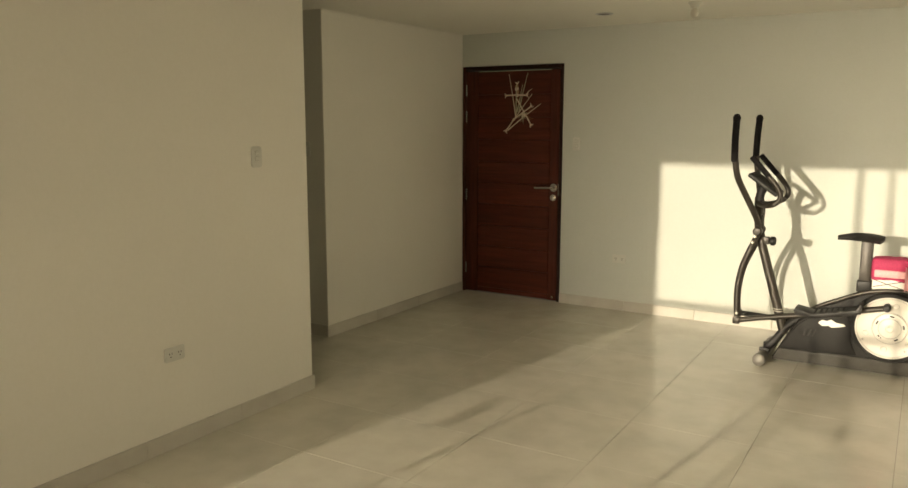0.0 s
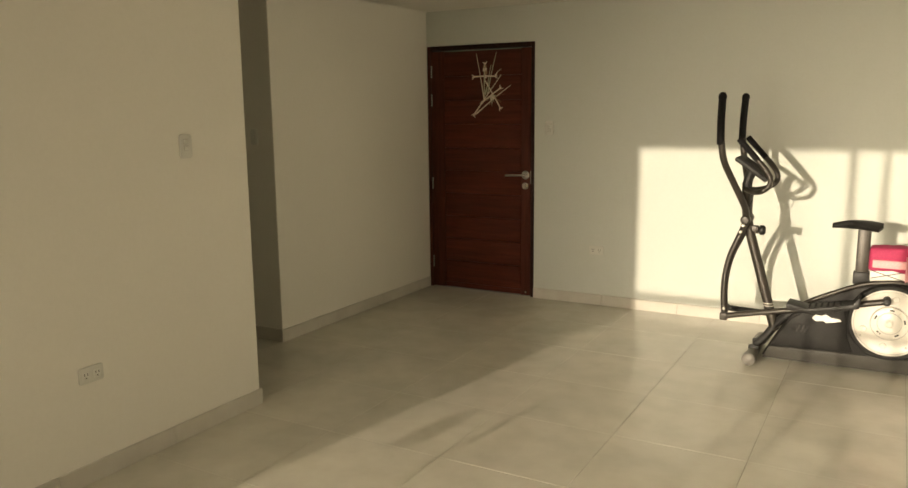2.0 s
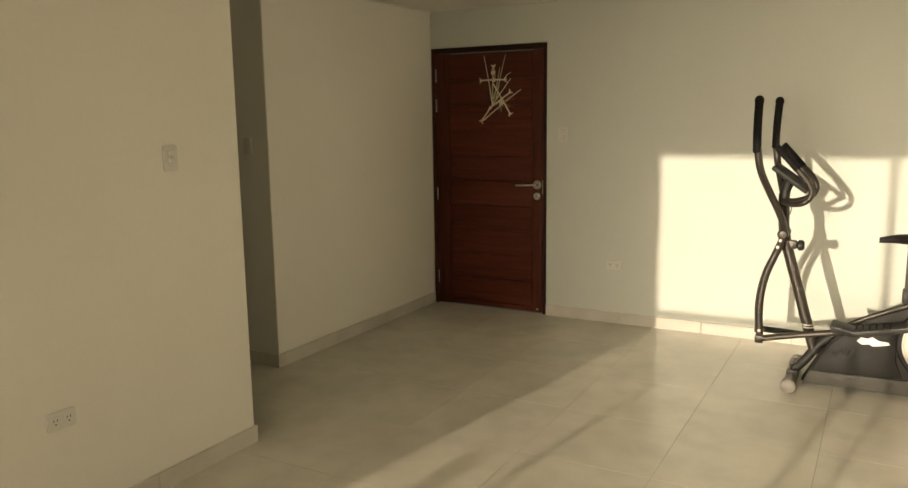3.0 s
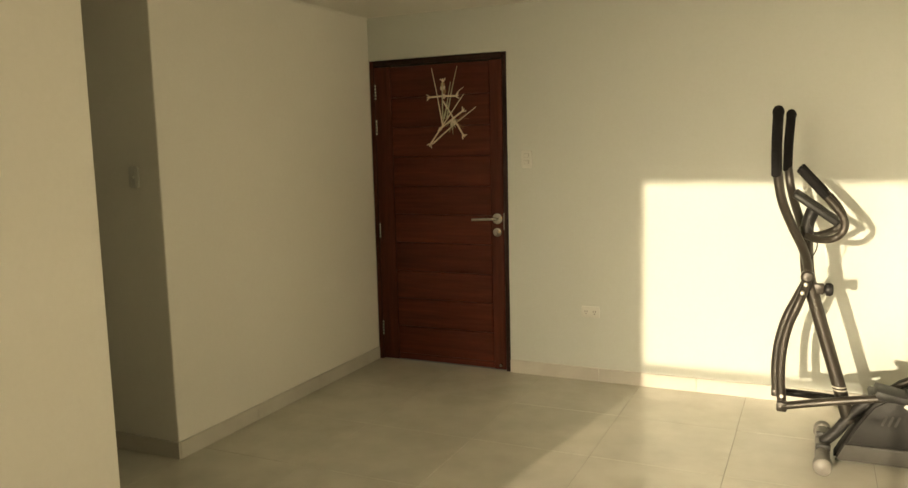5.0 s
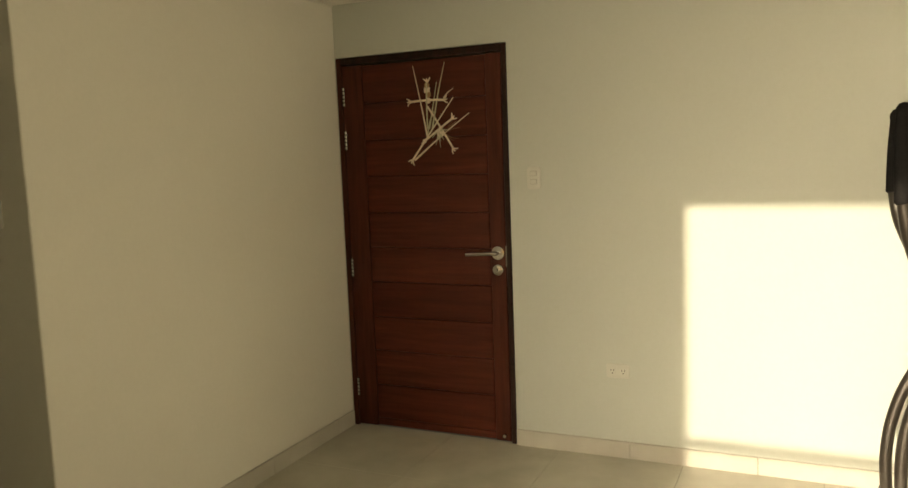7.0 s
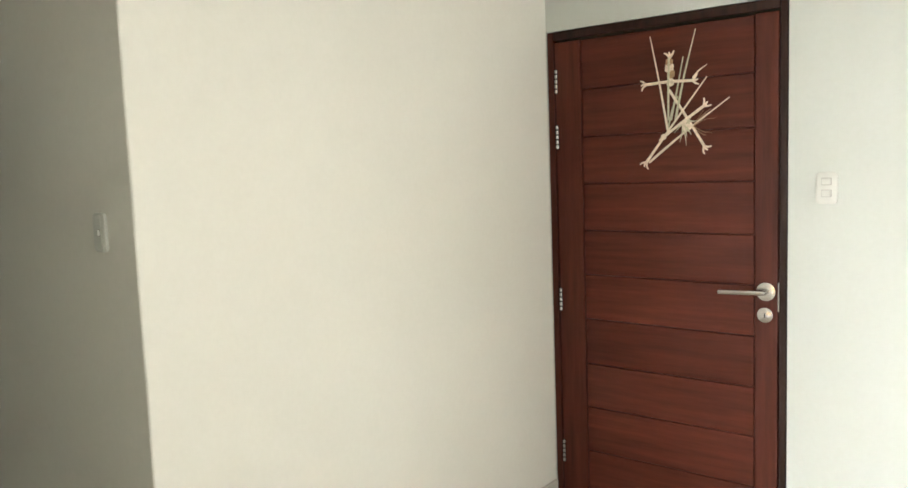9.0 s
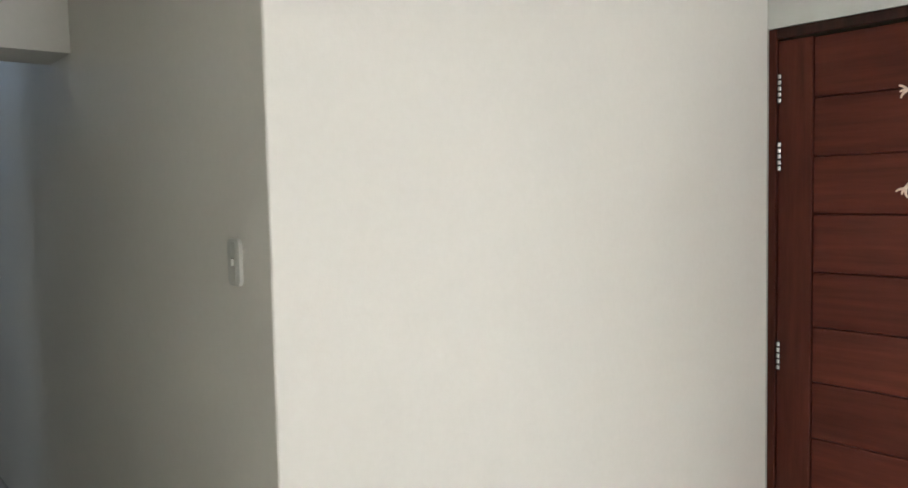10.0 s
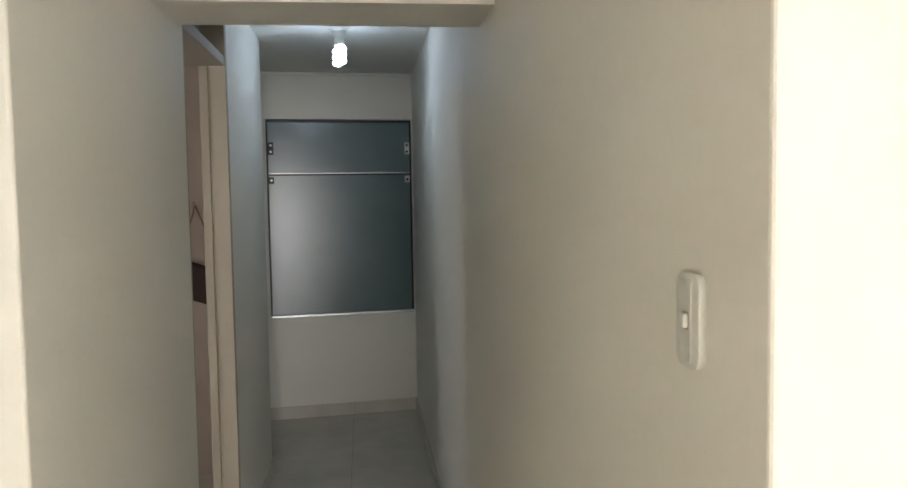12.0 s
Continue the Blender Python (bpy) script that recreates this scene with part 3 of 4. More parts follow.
part("opening", lathe([(0.0, -0.003), (0.047, -0.003), (0.047, 0.001)], (-2.02, 5.54, H), "z", 28), SLOT, t, "dark unlit opening")

t = thing("ceiling_lampholder", (-1.30, 5.30, H), "small white ceiling lampholder with an unlit bulb", "ceiling light")
part("base", lathe([(0.0, 0.001), (0.045, 0.001), (0.045, -0.010), (0.030, -0.022), (0.022, -0.040), (0.0, -0.041)], (-1.30, 5.30, H), "z", 24), WHITE_PLASTIC, t)
part("bulb", lathe([(0.0, -0.105), (0.016, -0.100), (0.027, -0.082), (0.025, -0.062), (0.014, -0.041), (0.0, -0.039)], (-1.30, 5.30, H), "z", 20), SILVER, t)

# ---------- elliptical trainer ----------
MY = 5.46


def elliptical_trainer():
    t = thing("elliptical_trainer", (-0.30, MY, 0), "grey elliptical cross trainer with a saddle, standing beside the sunlit wall", "exercise machine")
    # feet
    for x, lo, hi in ((-0.748, MY - 0.235, MY + 0.255), (0.50, MY - 0.24, MY + 0.24)):
        s = part("stabiliser", tube([(x, lo, 0.042), (x, hi, 0.042)], 0.033, 18, False), ROLLER, t, "light grey foot bar")
        for y in (lo, hi):
            k = 1 if y == hi else -1
            part("end_cap", lathe([(0.0, 0.032 * k), (0.026, 0.030 * k), (0.040, 0.018 * k), (0.041, -0.030 * k), (0.035, -0.036 * k)], (x, y, 0.042), "y", 22), ROLLER, s)
        for y in (MY - 0.08, MY + 0.08):
            part("bracket", box(x - 0.028, y - 0.012, 0.060, x + 0.034, y + 0.012, 0.088, 0.004), BLACK, s)
    # frame
    part("front_fork", tube([(-0.745, MY, 0.070), (-0.690, MY, 0.130), (-0.630, MY, 0.220), (-0.560, MY, 0.290), (-0.44, MY, 0.37)], 0.026, 14), BLACK, t)
    part("rear_strut", tube([(0.30, MY, 0.24), (0.42, MY, 0.11), (0.49, MY, 0.070)], 0.024, 12), FRAME_GREY, t)
    post = part("upright_post", tube([(-0.640, MY, 0.185), (-0.690, MY, 0.36), (-0.742, MY, 0.54), (-0.795, MY, 0.72), (-0.832, MY, 0.86), (-0.845, MY, 0.98), (-0.848, MY, 1.10)], 0.030, 18, True, None, 0.85), FRAME_GREY, t, "dark grey painted steel tube")
    for z, x in ((0.335, -0.683), (0.350, -0.687)):
        part("band", lathe([(0.0306, -0.003), (0.0325, -0.002), (0.0325, 0.002), (0.0306, 0.003)], (x, MY, z), "z", 18, None, False), SILVER, post)
    k = part("adjuster", box(-0.815, MY - 0.020, 0.785, -0.765, MY + 0.020, 0.835, 0.006), FRAME_GREY, t)
    part("knob", lathe([(0.0, 0.044), (0.022, 0.042), (0.031, 0.032), (0.031, 0.012), (0.018, 0.004), (0.014, -0.008)], (-0.768, MY, 0.808), "x", 16), BLACK, k)
    # console
    c = part("console", box(-0.115, -0.125, -0.014, 0.115, 0.125, 0.016, 0.010, 3), BLACK, t, "black sloping display console")
    c.data.transform(Matrix.Translation(Vector((-0.812, MY, 1.192)) - ORIGIN[t]) @ Matrix.Rotation(radians(36), 4, "Y") @ Matrix.Translation(ORIGIN[t]))
    s = part("display", box(-0.07, -0.08, 0.0162, 0.05, 0.08, 0.0185), HOUSING, c)
    s.data.transform(Matrix.Translation(Vector((-0.812, MY, 1.192)) - ORIGIN[t]) @ Matrix.Rotation(radians(36), 4, "Y") @ Matrix.Translation(ORIGIN[t]))
    part("console_neck", tube([(-0.846, MY, 1.06), (-0.842, MY, 1.12), (-0.822, MY, 1.178)], 0.027, 14, True, 0.030), BLACK, t)
    # fixed handlebars
    for side in (-1, 1):
        y = MY + side * 0.035
        o = MY + side * 0.16
        hb = part("fixed_handlebar", tube([(-0.845, y, 1.060), (-0.800, MY + side * 0.09, 1.052), (-0.742, o, 1.064), (-0.704, o, 1.092), (-0.692, o, 1.132), (-0.713, o, 1.182), (-0.785, o, 1.268)], 0.0165, 14), FRAME_GREY, t)
        part("grip", tube([(-0.770, o, 1.251), (-0.880, o, 1.374)], 0.0182, 14, False), FOAM, hb, "black foam grip")
        part("pulse_sensor", tube([(-0.716, o, 1.187), (-0.754, o, 1.234)], 0.0178, 14, False), FRAME_GREY, hb)
    part("cable", tube([(-0.835, MY - 0.03, 1.12), (-0.800, MY - 0.06, 1.03), (-0.822, MY - 0.05, 0.96), (-0.840, MY - 0.03, 0.93)], 0.003, 6), BLACK, t)
    # swing arms and pedal bars
    for side in (-1, 1):
        top = MY - 0.250 if side < 0 else MY + 0.345
        py, ly = MY + side * 0.060, MY + side * 0.095
        mid = (top + py) / 2
        k = 0.034 if side > 0 else 0.0
        a = part("swing_arm", tube([(-0.970 + k * 0.7, top, 1.37), (-0.950 + k * 0.7, top - side * 0.02, 1.245), (-0.907 + k * 0.7, mid, 1.12), (-0.862 + k * 0.3, (py * 2 + top) / 3, 1.02), (-0.838, py, 0.93), (-0.838, py, 0.85), (-0.872 - k * 0.2, ly, 0.75), (-0.912 - k * 0.45, ly, 0.64), (-0.934 - k * 0.7, ly, 0.52), (-0.938 - k * 0.9, ly, 0.40), (-0.930 - k, ly, 0.280)], 0.0205, 14), FRAME_GREY, t, "curved grey steel arm")
        part("grip", tube([(-0.972 + k * 0.7, top, 1.350), (-0.975 + k * 0.85, top, 1.49), (-0.972 + k, top, 1.628)], 0.0225, 16), FOAM, a, "long black foam grip")
        part("end_knob", lathe([(0.0, 0.024), (0.014, 0.020), (0.0225, 0.008), (0.0255, -0.004), (0.0235, -0.018)], (-0.972 + k, top, 1.632), "z", 18), FOAM, a)
        part("pivot", lathe([(0.0, 0.030 * side), (0.020, 0.028 * side), (0.030, 0.016 * side), (0.030, -0.02 * side)], (-0.836, py, 0.875), "y", 18), FRAME_GREY, a)
        for z, x in ((0.845, -0.842), (0.805, -0.855), (0.31, -0.931 - k)):
            part("bolt", lathe([(0.0, 0.029 * side), (0.007, 0.028 * side), (0.009, 0.024 * side), (0.009, 0.0)], (x, ly, z), "y", 10), SILVER, a)
        crank = (-0.035, 0.462) if side < 0 else (-0.02, 0.19)
        by = MY + side * 0.150
        b = part("pedal_bar", tube([(-0.930 - k, ly + side * 0.02, 0.262), (-0.70, ly + side * 0.04, 0.268 + (crank[1] - 0.268) * 0.26), (-0.40, by, 0.268 + (crank[1] - 0.268) * 0.58), (crank[0], by, crank[1])], 0.0185, 12, True, None, 1.2), FRAME_GREY if side < 0 else BLACK, t)
        part("clevis", box(-0.952 - k, ly - 0.008, 0.239, -0.905 - k, ly + side * 0.045, 0.286, 0.008) if side > 0 else box(-0.952, ly + side * 0.045, 0.239, -0.905, ly + 0.008, 0.286, 0.008), FRAME_GREY, b)
        zc = 0.268 + (crank[1] - 0.268) * 0.5
        p = part("pedal", plate([(-0.555, zc + 0.045), (-0.545, zc + 0.060), (-0.500, zc + 0.052), (-0.440, zc + 0.038), (-0.280, zc + 0.068), (-0.200, zc + 0.088), (-0.175, zc + 0.128), (-0.163, zc + 0.120), (-0.170, zc + 0.066), (-0.300, zc + 0.030), (-0.440, zc + 0.008), (-0.540, zc + 0.016)], by - side * 0.02, by + side * 0.125, 0.006), BLACK, t, "black ribbed foot plate")
        for q in range(6):
            x = -0.43 + q * 0.032
            zz = zc + 0.040 + (x + 0.44) * 0.19
            part("tread", box(x - 0.005, by - 0.01 if side > 0 else by - 0.115, zz - 0.004, x + 0.005, by + 0.115 if side > 0 else by + 0.01, zz + 0.005, 0.002, 1), RUBBER, p, smooth=False)
        part("crank_pin", lathe([(0.0, 0.034 * side), (0.018, 0.032 * side), (0.021, 0.024 * side), (0.021, -0.058 * side)], (crank[0], by, crank[1]), "y", 18), BLACK, b)
    # flywheel
    wx, wz = -0.013, 0.325
    part("flywheel_rim", lathe([(0.196, -0.10), (0.214, -0.100), (0.222, -0.088), (0.222, -0.052), (0.214, -0.040), (0.150, -0.040)], (wx, MY, wz), "y", 64, None, False), RUBBER, t, "black outer rim")
    disc = part("flywheel_disc", lathe([(0.0, -0.104), (0.022, -0.104), (0.024, -0.110), (0.060, -0.110), (0.066, -0.106), (0.094, -0.106), (0.099, -0.092), (0.150, -0.090), (0.178, -0.095), (0.190, -0.102), (0.1965, -0.099), (0.1965, -0.060)], (wx, MY, wz), "y", 64), WHITE_DISC, t, "cream white disc cover")
    part("hub", lathe([(0.0, -0.119), (0.011, -0.119), (0.014, -0.116), (0.014, -0.102)], (wx, MY, wz), "y", 20), SILVER, disc)
    part("hub_washer", lathe([(0.0145, -0.1112), (0.018, -0.1125), (0.0215, -0.1112), (0.0215, -0.104)], (wx, MY, wz), "y", 24, None, False), SILVER, disc)
    for q in range(6):
        a = radians(60 * q + 20)
        x, z = wx + 0.142 * math.cos(a), wz + 0.142 * math.sin(a)
        part("recess", lathe([(0.0, -0.0915), (0.013, -0.0918), (0.017, -0.094), (0.0195, -0.0905), (0.0195, -0.085)], (x, MY, z), "y", 18), WHITE_DISC, disc)
    for q in range(6):
        a = radians(60 * q + 50)
        x, z = wx + 0.080 * math.cos(a), wz + 0.080 * math.sin(a)
        part("screw", lathe([(0.0, -0.1085), (0.005, -0.1085), (0.006, -0.105)], (x, MY, z), "y", 10), SILVER, disc)
    for r, h in ((0.1005, -0.0925), (0.0630, -0.1095), (0.186, -0.1005)):
        part("groove", lathe([(r - 0.0022, h + 0.004), (r - 0.0020, h - 0.0016), (r + 0.0020, h - 0.0016), (r + 0.0022, h + 0.004)], (wx, MY, wz), "y", 56, None, False), GAP, disc)
    for q in range(5):
        a = radians(72 * q + 12)
        mark = [(wx + r * math.cos(a + d), wz + r * math.sin(a + d)) for r, d in ((0.074, -0.16), (0.074, 0.0), (0.074, 0.16), (0.083, 0.16), (0.083, 0.0), (0.083, -0.16))]
        part("slot_mark", plate(mark, MY - 0.1072, MY - 0.1050), SLOT, disc, smooth=False)
    for q, rr in ((0.6, 0.170), (2.4, 0.168), (3.7, 0.172), (5.3, 0.166)):
        x, z = wx + rr * math.cos(q), wz + rr * math.sin(q)
        part("rivet", lathe([(0.0, -0.0985), (0.005, -0.098), (0.0065, -0.094), (0.0065, -0.090)], (x, MY, z), "y", 10), GAP, disc)
    # housing
    hull = [(-0.700, 0.022), (-0.655, 0.110), (-0.600, 0.215), (-0.545, 0.300), (-0.440, 0.392), (-0.292, 0.468), (-0.175, 0.520), (-0.085, 0.545), (0.04, 0.552),
            (0.15, 0.530), (0.235, 0.470), (0.275, 0.38), (0.285, 0.22), (0.270, 0.060), (0.240, 0.028)]
    hs = part("housing", plate(hull, MY - 0.052, MY + 0.060, 0.014, 3), HOUSING, t, "dark grey plastic flywheel housing")
    part("housing_cover", plate([(-0.648, 0.100), (-0.596, 0.200), (-0.540, 0.282), (-0.43, 0.36), (-0.285, 0.42), (-0.235, 0.33), (-0.228, 0.20), (-0.19, 0.11)], MY - 0.064, MY - 0.050, 0.006), HOUSING, hs)
    part("lower_skirt", plate([(-0.694, 0.014), (-0.656, 0.094), (-0.19, 0.104), (0.24, 0.11), (0.255, 0.020)], MY - 0.068, MY - 0.050, 0.005), SKIRT_GREY, hs, "grey lower skirt")
    part("top_rail", tube([(-0.53, MY - 0.05, 0.335), (-0.44, MY - 0.05, 0.402), (-0.30, MY - 0.05, 0.472), (-0.18, MY - 0.05, 0.524), (-0.08, MY - 0.05, 0.548), (0.05, MY - 0.05, 0.556), (0.16, MY - 0.05, 0.528), (0.24, MY - 0.05, 0.462)], 0.014, 10), FRAME_GREY, hs)
    for q in range(3):
        x = -0.500 + q * 0.026
        part("vent_slot", plate([(x - 0.012, 0.205), (x - 0.003, 0.200), (x + 0.016, 0.248), (x + 0.006, 0.252)], MY - 0.0660, MY - 0.0630), SLOT, hs, smooth=False)
    for x0, x1, z in ((-0.54, -0.42, 0.090), (-0.40, -0.28, 0.093)):
        part("seam", box(x0, MY - 0.0695, z - 0.003, x1, MY - 0.067, z + 0.003), SLOT, hs, smooth=False)
    part("sticker", plate([(-0.425, 0.300), (-0.405, 0.322), (-0.372, 0.318), (-0.350, 0.330), (-0.318, 0.312), (-0.272, 0.308), (-0.262, 0.296), (-0.300, 0.286), (-0.345, 0.278), (-0.362, 0.288), (-0.400, 0.282)], MY - 0.0665, MY - 0.0635), STICKER, hs, "white splash-shaped sticker", False)
    # saddle
    part("seat_post", box(-0.213, MY - 0.030, 0.50, -0.143, MY + 0.030, 0.855, 0.008), FRAME_GREY, t)
    part("seat_clamp", box(-0.222, MY - 0.040, 0.525, -0.134, MY + 0.040, 0.60, 0.008), BLACK, t)
    part("seat_knob", lathe([(0.0, 0.046), (0.016, 0.044), (0.021, 0.034), (0.019, 0.016), (0.008, 0.010), (0.008, -0.01)], (-0.134, MY - 0.015, 0.585), "x", 14), SILVER, t)
    bm = bmesh.new()
    rows = []
    for i in range(13):
        u = i / 12
        x = -0.352 + 0.268 * u
        half = 0.030 + 0.075 * max(0, min(1, (u - 0.25) / 0.5)) ** 1.3
        if u > 0.85:
            half *= 1 - (u - 0.85) * 1.6
        if i in (0, 12):
            half = 0.014 if i == 0 else half * 0.62
        topz = 0.886 + 0.016 * math.sin(u * math.pi) + 0.004 * u
        thick = 0.032 + 0.026 * min(1, u * 2.5)
        if i == 12:
            thick *= 0.55
        topz -= 0.020 * max(0, 0.35 - u)
        row = []
        for q in range(12):
            a = 2 * math.pi * q / 12
            row.append(bm.verts.new((x, MY + half * math.cos(a), topz - thick / 2 + thick / 2 * math.sin(a) * (1.0 if math.sin(a) > 0 else 0.9))))
        rows.append(row)
    for a, b in zip(rows, rows[1:]):
        for q in range(12):
            bm.faces.new((a[q], a[(q + 1) % 12], b[(q + 1) % 12], b[q]))
    bm.faces.new(rows[0])
    bm.faces.new(rows[-1])
    part("seat", bm, BLACK, t, "black padded saddle")
    return t


elliptical_trainer()


def towel_box():
    t = thing("towel_covered_box", (-0.03, 5.50, 0.556), "white box under a folded pink towel on the trainer's housing", "towel")
    for z0, z1 in ((0.618, 0.566), (0.572, 0.622)):
        part("string", tube([(-0.128, MY - 0.047, z0), (-0.04, MY - 0.050, (z0 + z1) / 2), (0.05, MY - 0.047, z1)], 0.0022, 6), SLOT, t)
    part("box", box(-0.135, MY - 0.045, 0.556, 0.055, MY + 0.075, 0.628, 0.008), WHITE_CLOTH, t, "white box")
    bm = box(-0.145, MY - 0.055, 0.612, 0.062, MY + 0.085, 0.748, 0.022, 3)
    bmesh.ops.subdivide_edges(bm, edges=[e for e in bm.edges if e.calc_length() > 0.04], cuts=4, use_grid_fill=True)
    for v in bm.verts:
        n = noise.noise(v.co * 17) * 0.010
        v.co.z += n + (0.012 * math.cos((v.co.x + 0.04) * 12) if v.co.z > 0.70 else 0)
        v.co.y += noise.noise(v.co * 21 + Vector((3, 1, 7))) * 0.008
    tw = part("towel", bm, PINK, t, "folded magenta pink towel")
    bm = bmesh.new()
    n = 9
    grid = []
    for i in range(n):
        row = []
        for j in range(n):
            u, w = i / (n - 1), j / (n - 1)
            x = 0.045 + 0.060 * w * u + 0.020 * w
            z = 0.715 - 0.155 * u - 0.01 * w
            row.append(bm.verts.new((x, MY - 0.062 - 0.006 * math.sin(w * 9 + u * 3), z)))
        grid.append(row)
    for i in range(n - 1):
        for j in range(n - 1):
            bm.faces.new((grid[i][j], grid[i][j + 1], grid[i + 1][j + 1], grid[i + 1][j]))
    bmesh.ops.solidify(bm, geom=bm.faces[:], thickness=0.006)
    part("hanging_corner", bm, PALE_PINK, tw, "pale pink hanging corner")
    part("pale_fold", box(-0.125, MY - 0.066, 0.638, 0.052, MY - 0.050, 0.684, 0.006, 2), PALE_PINK, tw)


towel_box()

# ---------- hall ----------
WX = -8.51
hw = tagged(new("window_2"), "dark frosted hall window with a hinged upper pane", "window", kind="structure")
ORIGIN[hw] = Vector((0, 0, 0))
y0, y1, z0, z1 = 3.276, 4.275, 0.708, 2.068
for name, b, m in (("frame_head", (WX - 0.035, y0, z1 - 0.018, WX - 0.004, y1, z1), BLACK_ALU), ("frame_side", (WX - 0.035, y0, z0 + 0.018, WX - 0.004, y0 + 0.012, z1 - 0.018), BLACK_ALU),
                   ("frame_side", (WX - 0.035, y1 - 0.012, z0 + 0.018, WX - 0.004, y1, z1 - 0.018), BLACK_ALU), ("window_sill", (WX - 0.035, y0, z0, WX + 0.006, y1, z0 + 0.016), ALU),
                   ("transom", (WX - 0.032, y0 + 0.012, 1.688, WX - 0.012, y1 - 0.012, 1.698), BLACK_ALU)):
    part(name, box(*b, 0.002, 1), m, hw, smooth=False)
part("lower_pane", box(WX - 0.026, y0 + 0.012, z0 + 0.016, WX - 0.018, y1 - 0.012, 1.688), FROST, hw, "dark frosted pane", False)
part("upper_pane", box(WX - 0.026, y0 + 0.012, 1.700, WX - 0.018, y1 - 0.012, z1 - 0.018), FROST, hw, "dark frosted pane", False)
part("drip_edge", box(WX - 0.017, y0 + 0.012, 1.699, WX - 0.010, y1 - 0.012, 1.704), ALU, hw, smooth=False)
for y, k in ((y0 + 0.030, 1), (y1 - 0.030, -1)):
    for z, h in ((1.872, 0.085), (1.655, 0.045)):
        c = part("clip", box(WX - 0.017, y - 0.018, z - h / 2, WX - 0.006, y + 0.018, z + h / 2, 0.003, 1), BLACK_ALU if k > 0 else ALU, hw, "small metal pane clip")
        for dz in ((-0.022, 0.022) if h > 0.06 else (0.0,)):
            part("screw", lathe([(0.0, 0.003), (0.008, 0.002), (0.009, 0.0)], (WX - 0.006, y, z + dz), "x", 10), SLOT if k < 0 else ALU, c)

for o in hw.children_recursive:
    o.data.transform(END_TURN)

BX, BY = -6.94, 3.826
t = thing("ceiling_bulb", (BX, BY, H), "glowing white energy-saving bulb in a ceiling lampholder", "ceiling light")
part("base", lathe([(0.0, 0.001), (0.068, 0.001), (0.068, -0.010), (0.052, -0.026), (0.034, -0.040), (0.027, -0.070), (0.0, -0.071)], (BX, BY, H), "z", 26), WHITE_PLASTIC, t)
part("ballast", lathe([(0.0, -0.070), (0.022, -0.071), (0.025, -0.083), (0.025, -0.110), (0.020, -0.114), (0.0, -0.114)], (BX, BY, H), "z", 22), WHITE_PLASTIC, t)
pts = []
for q in range(37):
    a = q / 36 * 2 * math.pi * 3
    pts.append((BX + 0.022 * math.cos(a), BY + 0.022 * math.sin(a), H - 0.118 - 0.085 * q / 36))
part("spiral_tube", tube(pts, 0.0125, 8, True, None, 1.0, None, 2), BULB, t, "glowing spiral tube")

# hall door: frame and the leaf pushed open inwards
hd = tagged(new("door_2"), "brown painted frame of the open hall doorway, darkened as shade", "door", kind="structure")
ORIGIN[hd] = Vector((0, 0, 0))
part("frame_jamb", box(-6.234, 3.296, 0, -6.196, 3.398, H - 0.002, 0.003), TRIM, hd, smooth=False)
part("door_stop", box(-6.195, 3.297, 0, -6.183, 3.330, 2.058, 0.002, 1), TRIM, hd, smooth=False)
part("frame_jamb", box(-5.478, 3.240, 0, -5.442, 3.396, H - 0.002, 0.003), TRIM, hd, smooth=False)
part("frame_head", box(-6.195, 3.245, 2.060, -5.479, 3.394, 2.100, 0.003), TRIM, hd, smooth=False)
part("transom_pane", box(-6.195, 3.296, 2.101, -5.479, 3.304, H - 0.002), FROST, hd, "frosted glass above the doorway", False)


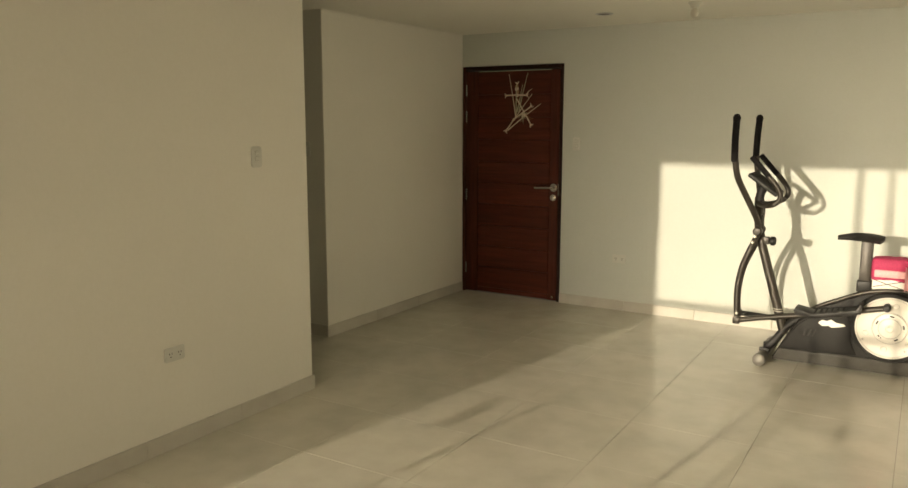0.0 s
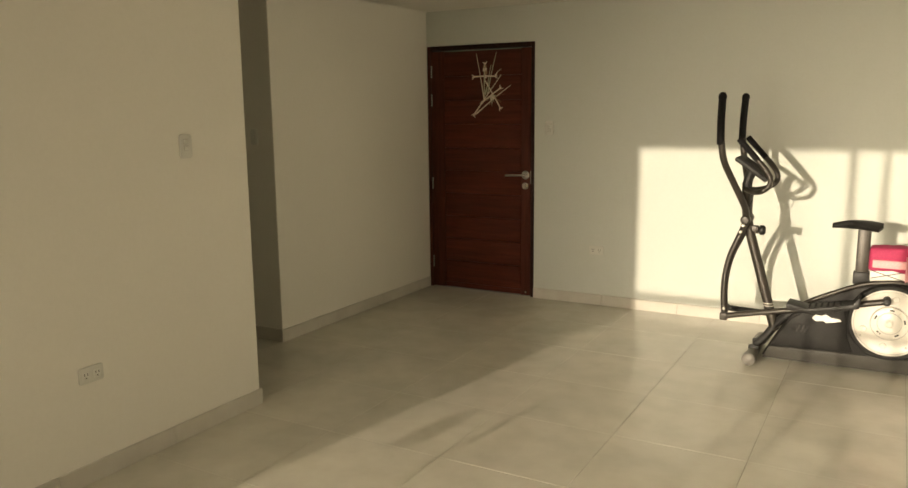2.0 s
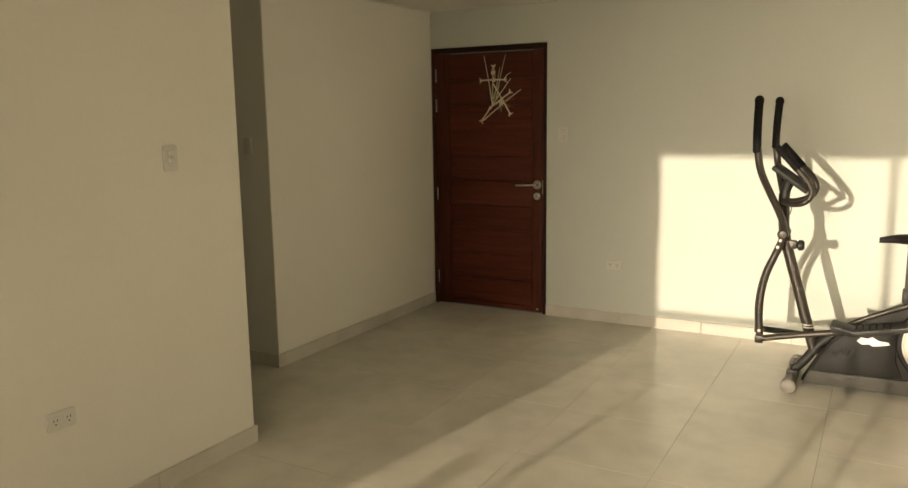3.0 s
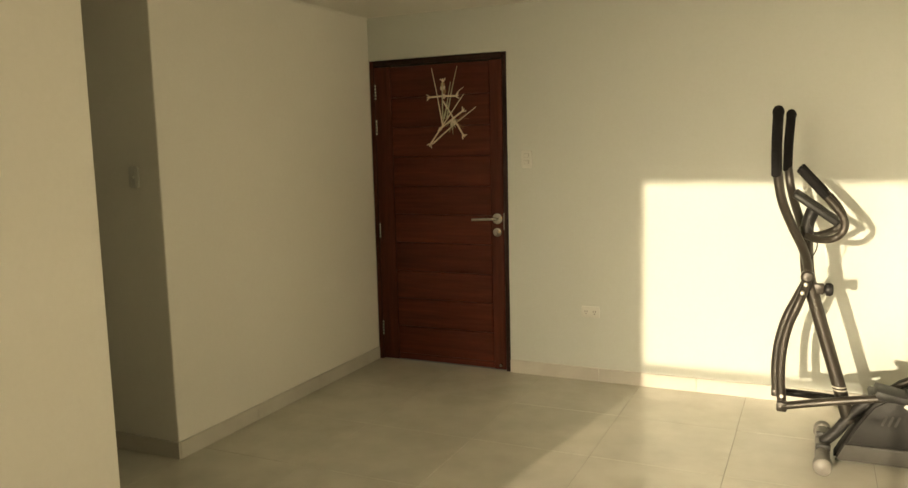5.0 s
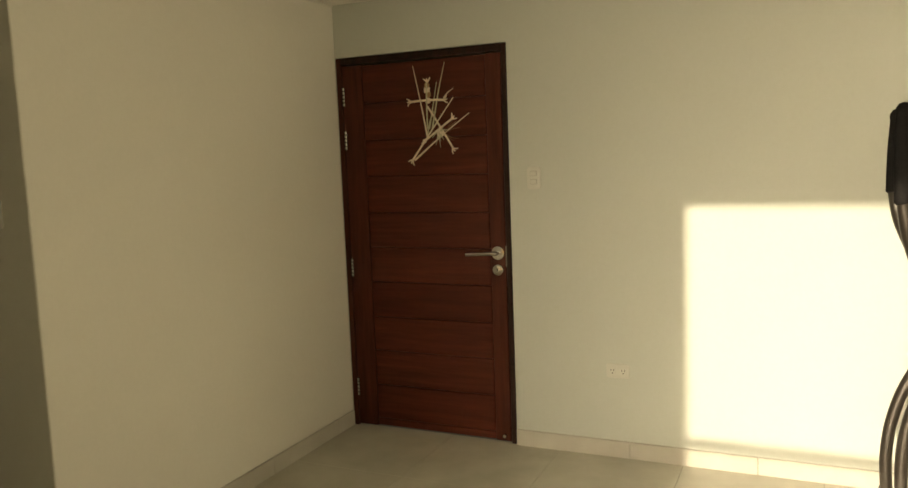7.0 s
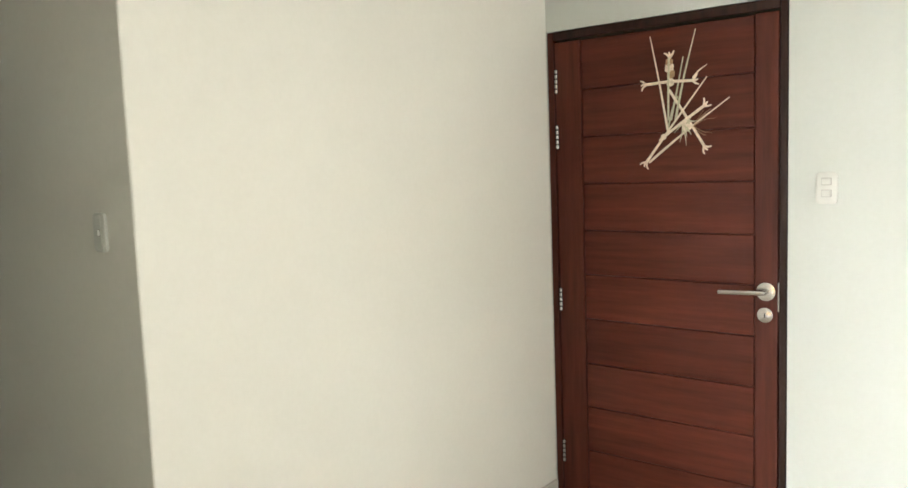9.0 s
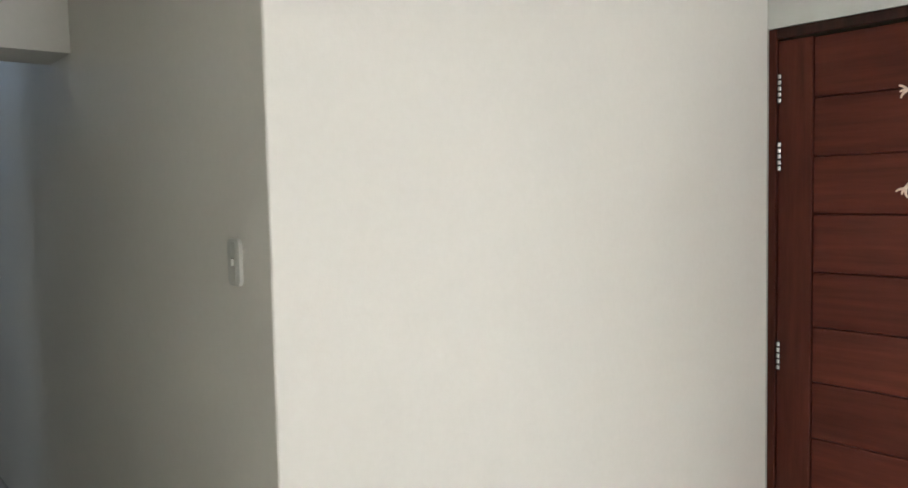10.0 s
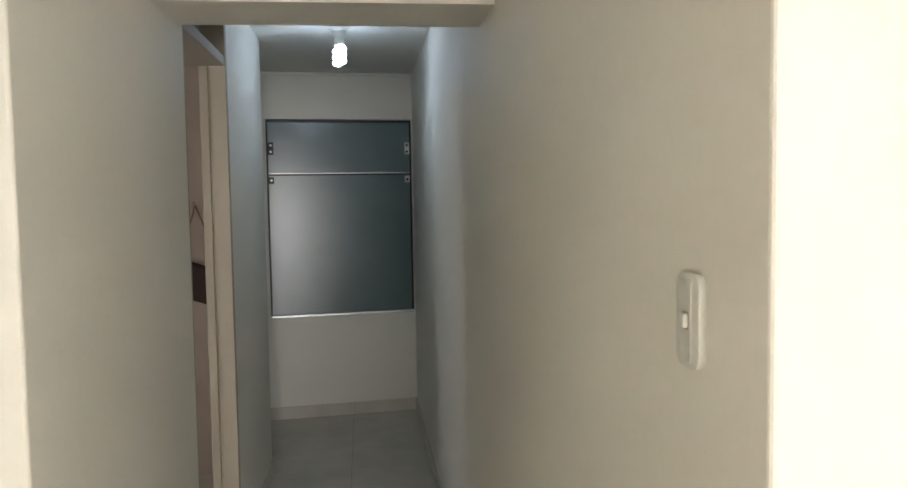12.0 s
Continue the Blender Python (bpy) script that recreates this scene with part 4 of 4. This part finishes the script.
t = thing("hanging_bag", (-7.395, 3.02, 1.40), "dark patterned shoulder bag with tan strap hanging on a hook", "bag")
part("hook", tube([(-7.402, 3.02, 1.50), (-7.37, 3.02, 1.50), (-7.355, 3.02, 1.52)], 0.006, 8), STEEL, t)
part("strap", tube([(-7.37, 3.02, 1.505), (-7.375, 3.06, 1.40), (-7.375, 3.10, 1.25), (-7.375, 3.11, 1.17)], 0.008, 8, True, None, 0.5), STRAP, t, "tan strap")
part("strap", tube([(-7.37, 3.02, 1.505), (-7.375, 2.99, 1.40), (-7.375, 2.94, 1.25), (-7.375, 2.93, 1.17)], 0.008, 8, True, None, 0.5), STRAP, t, "tan strap")
bm = box(-7.398, 2.90, 0.98, -7.335, 3.13, 1.19, 0.025, 3)
for v in bm.verts:
    v.co.x += noise.noise(v.co * 15) * 0.012
    v.co.y = 3.015 + (v.co.y - 3.015) * (1.0 - 1.6 * (v.co.z - 0.98))
    v.co.z -= 0.35 * (v.co.y - 3.02)
part("pouch", bm, BAG, t, "dark brown pouch")

# ---------- floor tiles ----------
floor_ob = bpy.data.objects["floor"]
TX, TY = 0.6225, 0.612
GX, GY = -3.02, 3.827
rects = ((-2.975, FRONT, EAST, 6.25), (-3.65, 3.337, -2.975, 6.25), (-8.51, 3.235, -3.65, 4.282), (-7.40, 1.95, -4.60, 3.30))
tile_bm = box(-TX / 2 + 0.0009, -TY / 2 + 0.0009, -0.010, TX / 2 - 0.0009, TY / 2 - 0.0009, 0.0, 0.0007, 1)
tile_mesh = bpy.data.meshes.new("floor_tile")
tile_bm.to_mesh(tile_mesh)
tile_bm.free()
tile_mesh.materials.append(TILE)
rnd = random.Random(11)
for i in range(-9, 14):
    for j in range(-8, 5):
        x0, y0 = GX + i * TX, GY + j * TY
        if any(x0 < r[2] - 0.01 and x0 + TX > r[0] + 0.01 and y0 < r[3] - 0.01 and y0 + TY > r[1] + 0.01 for r in rects):
            tile = new("floor_tile", tile_mesh)
            tile.parent = floor_ob
            tile.location = (x0 + TX / 2, y0 + TY / 2, rnd.uniform(-0.0004, 0.0004))
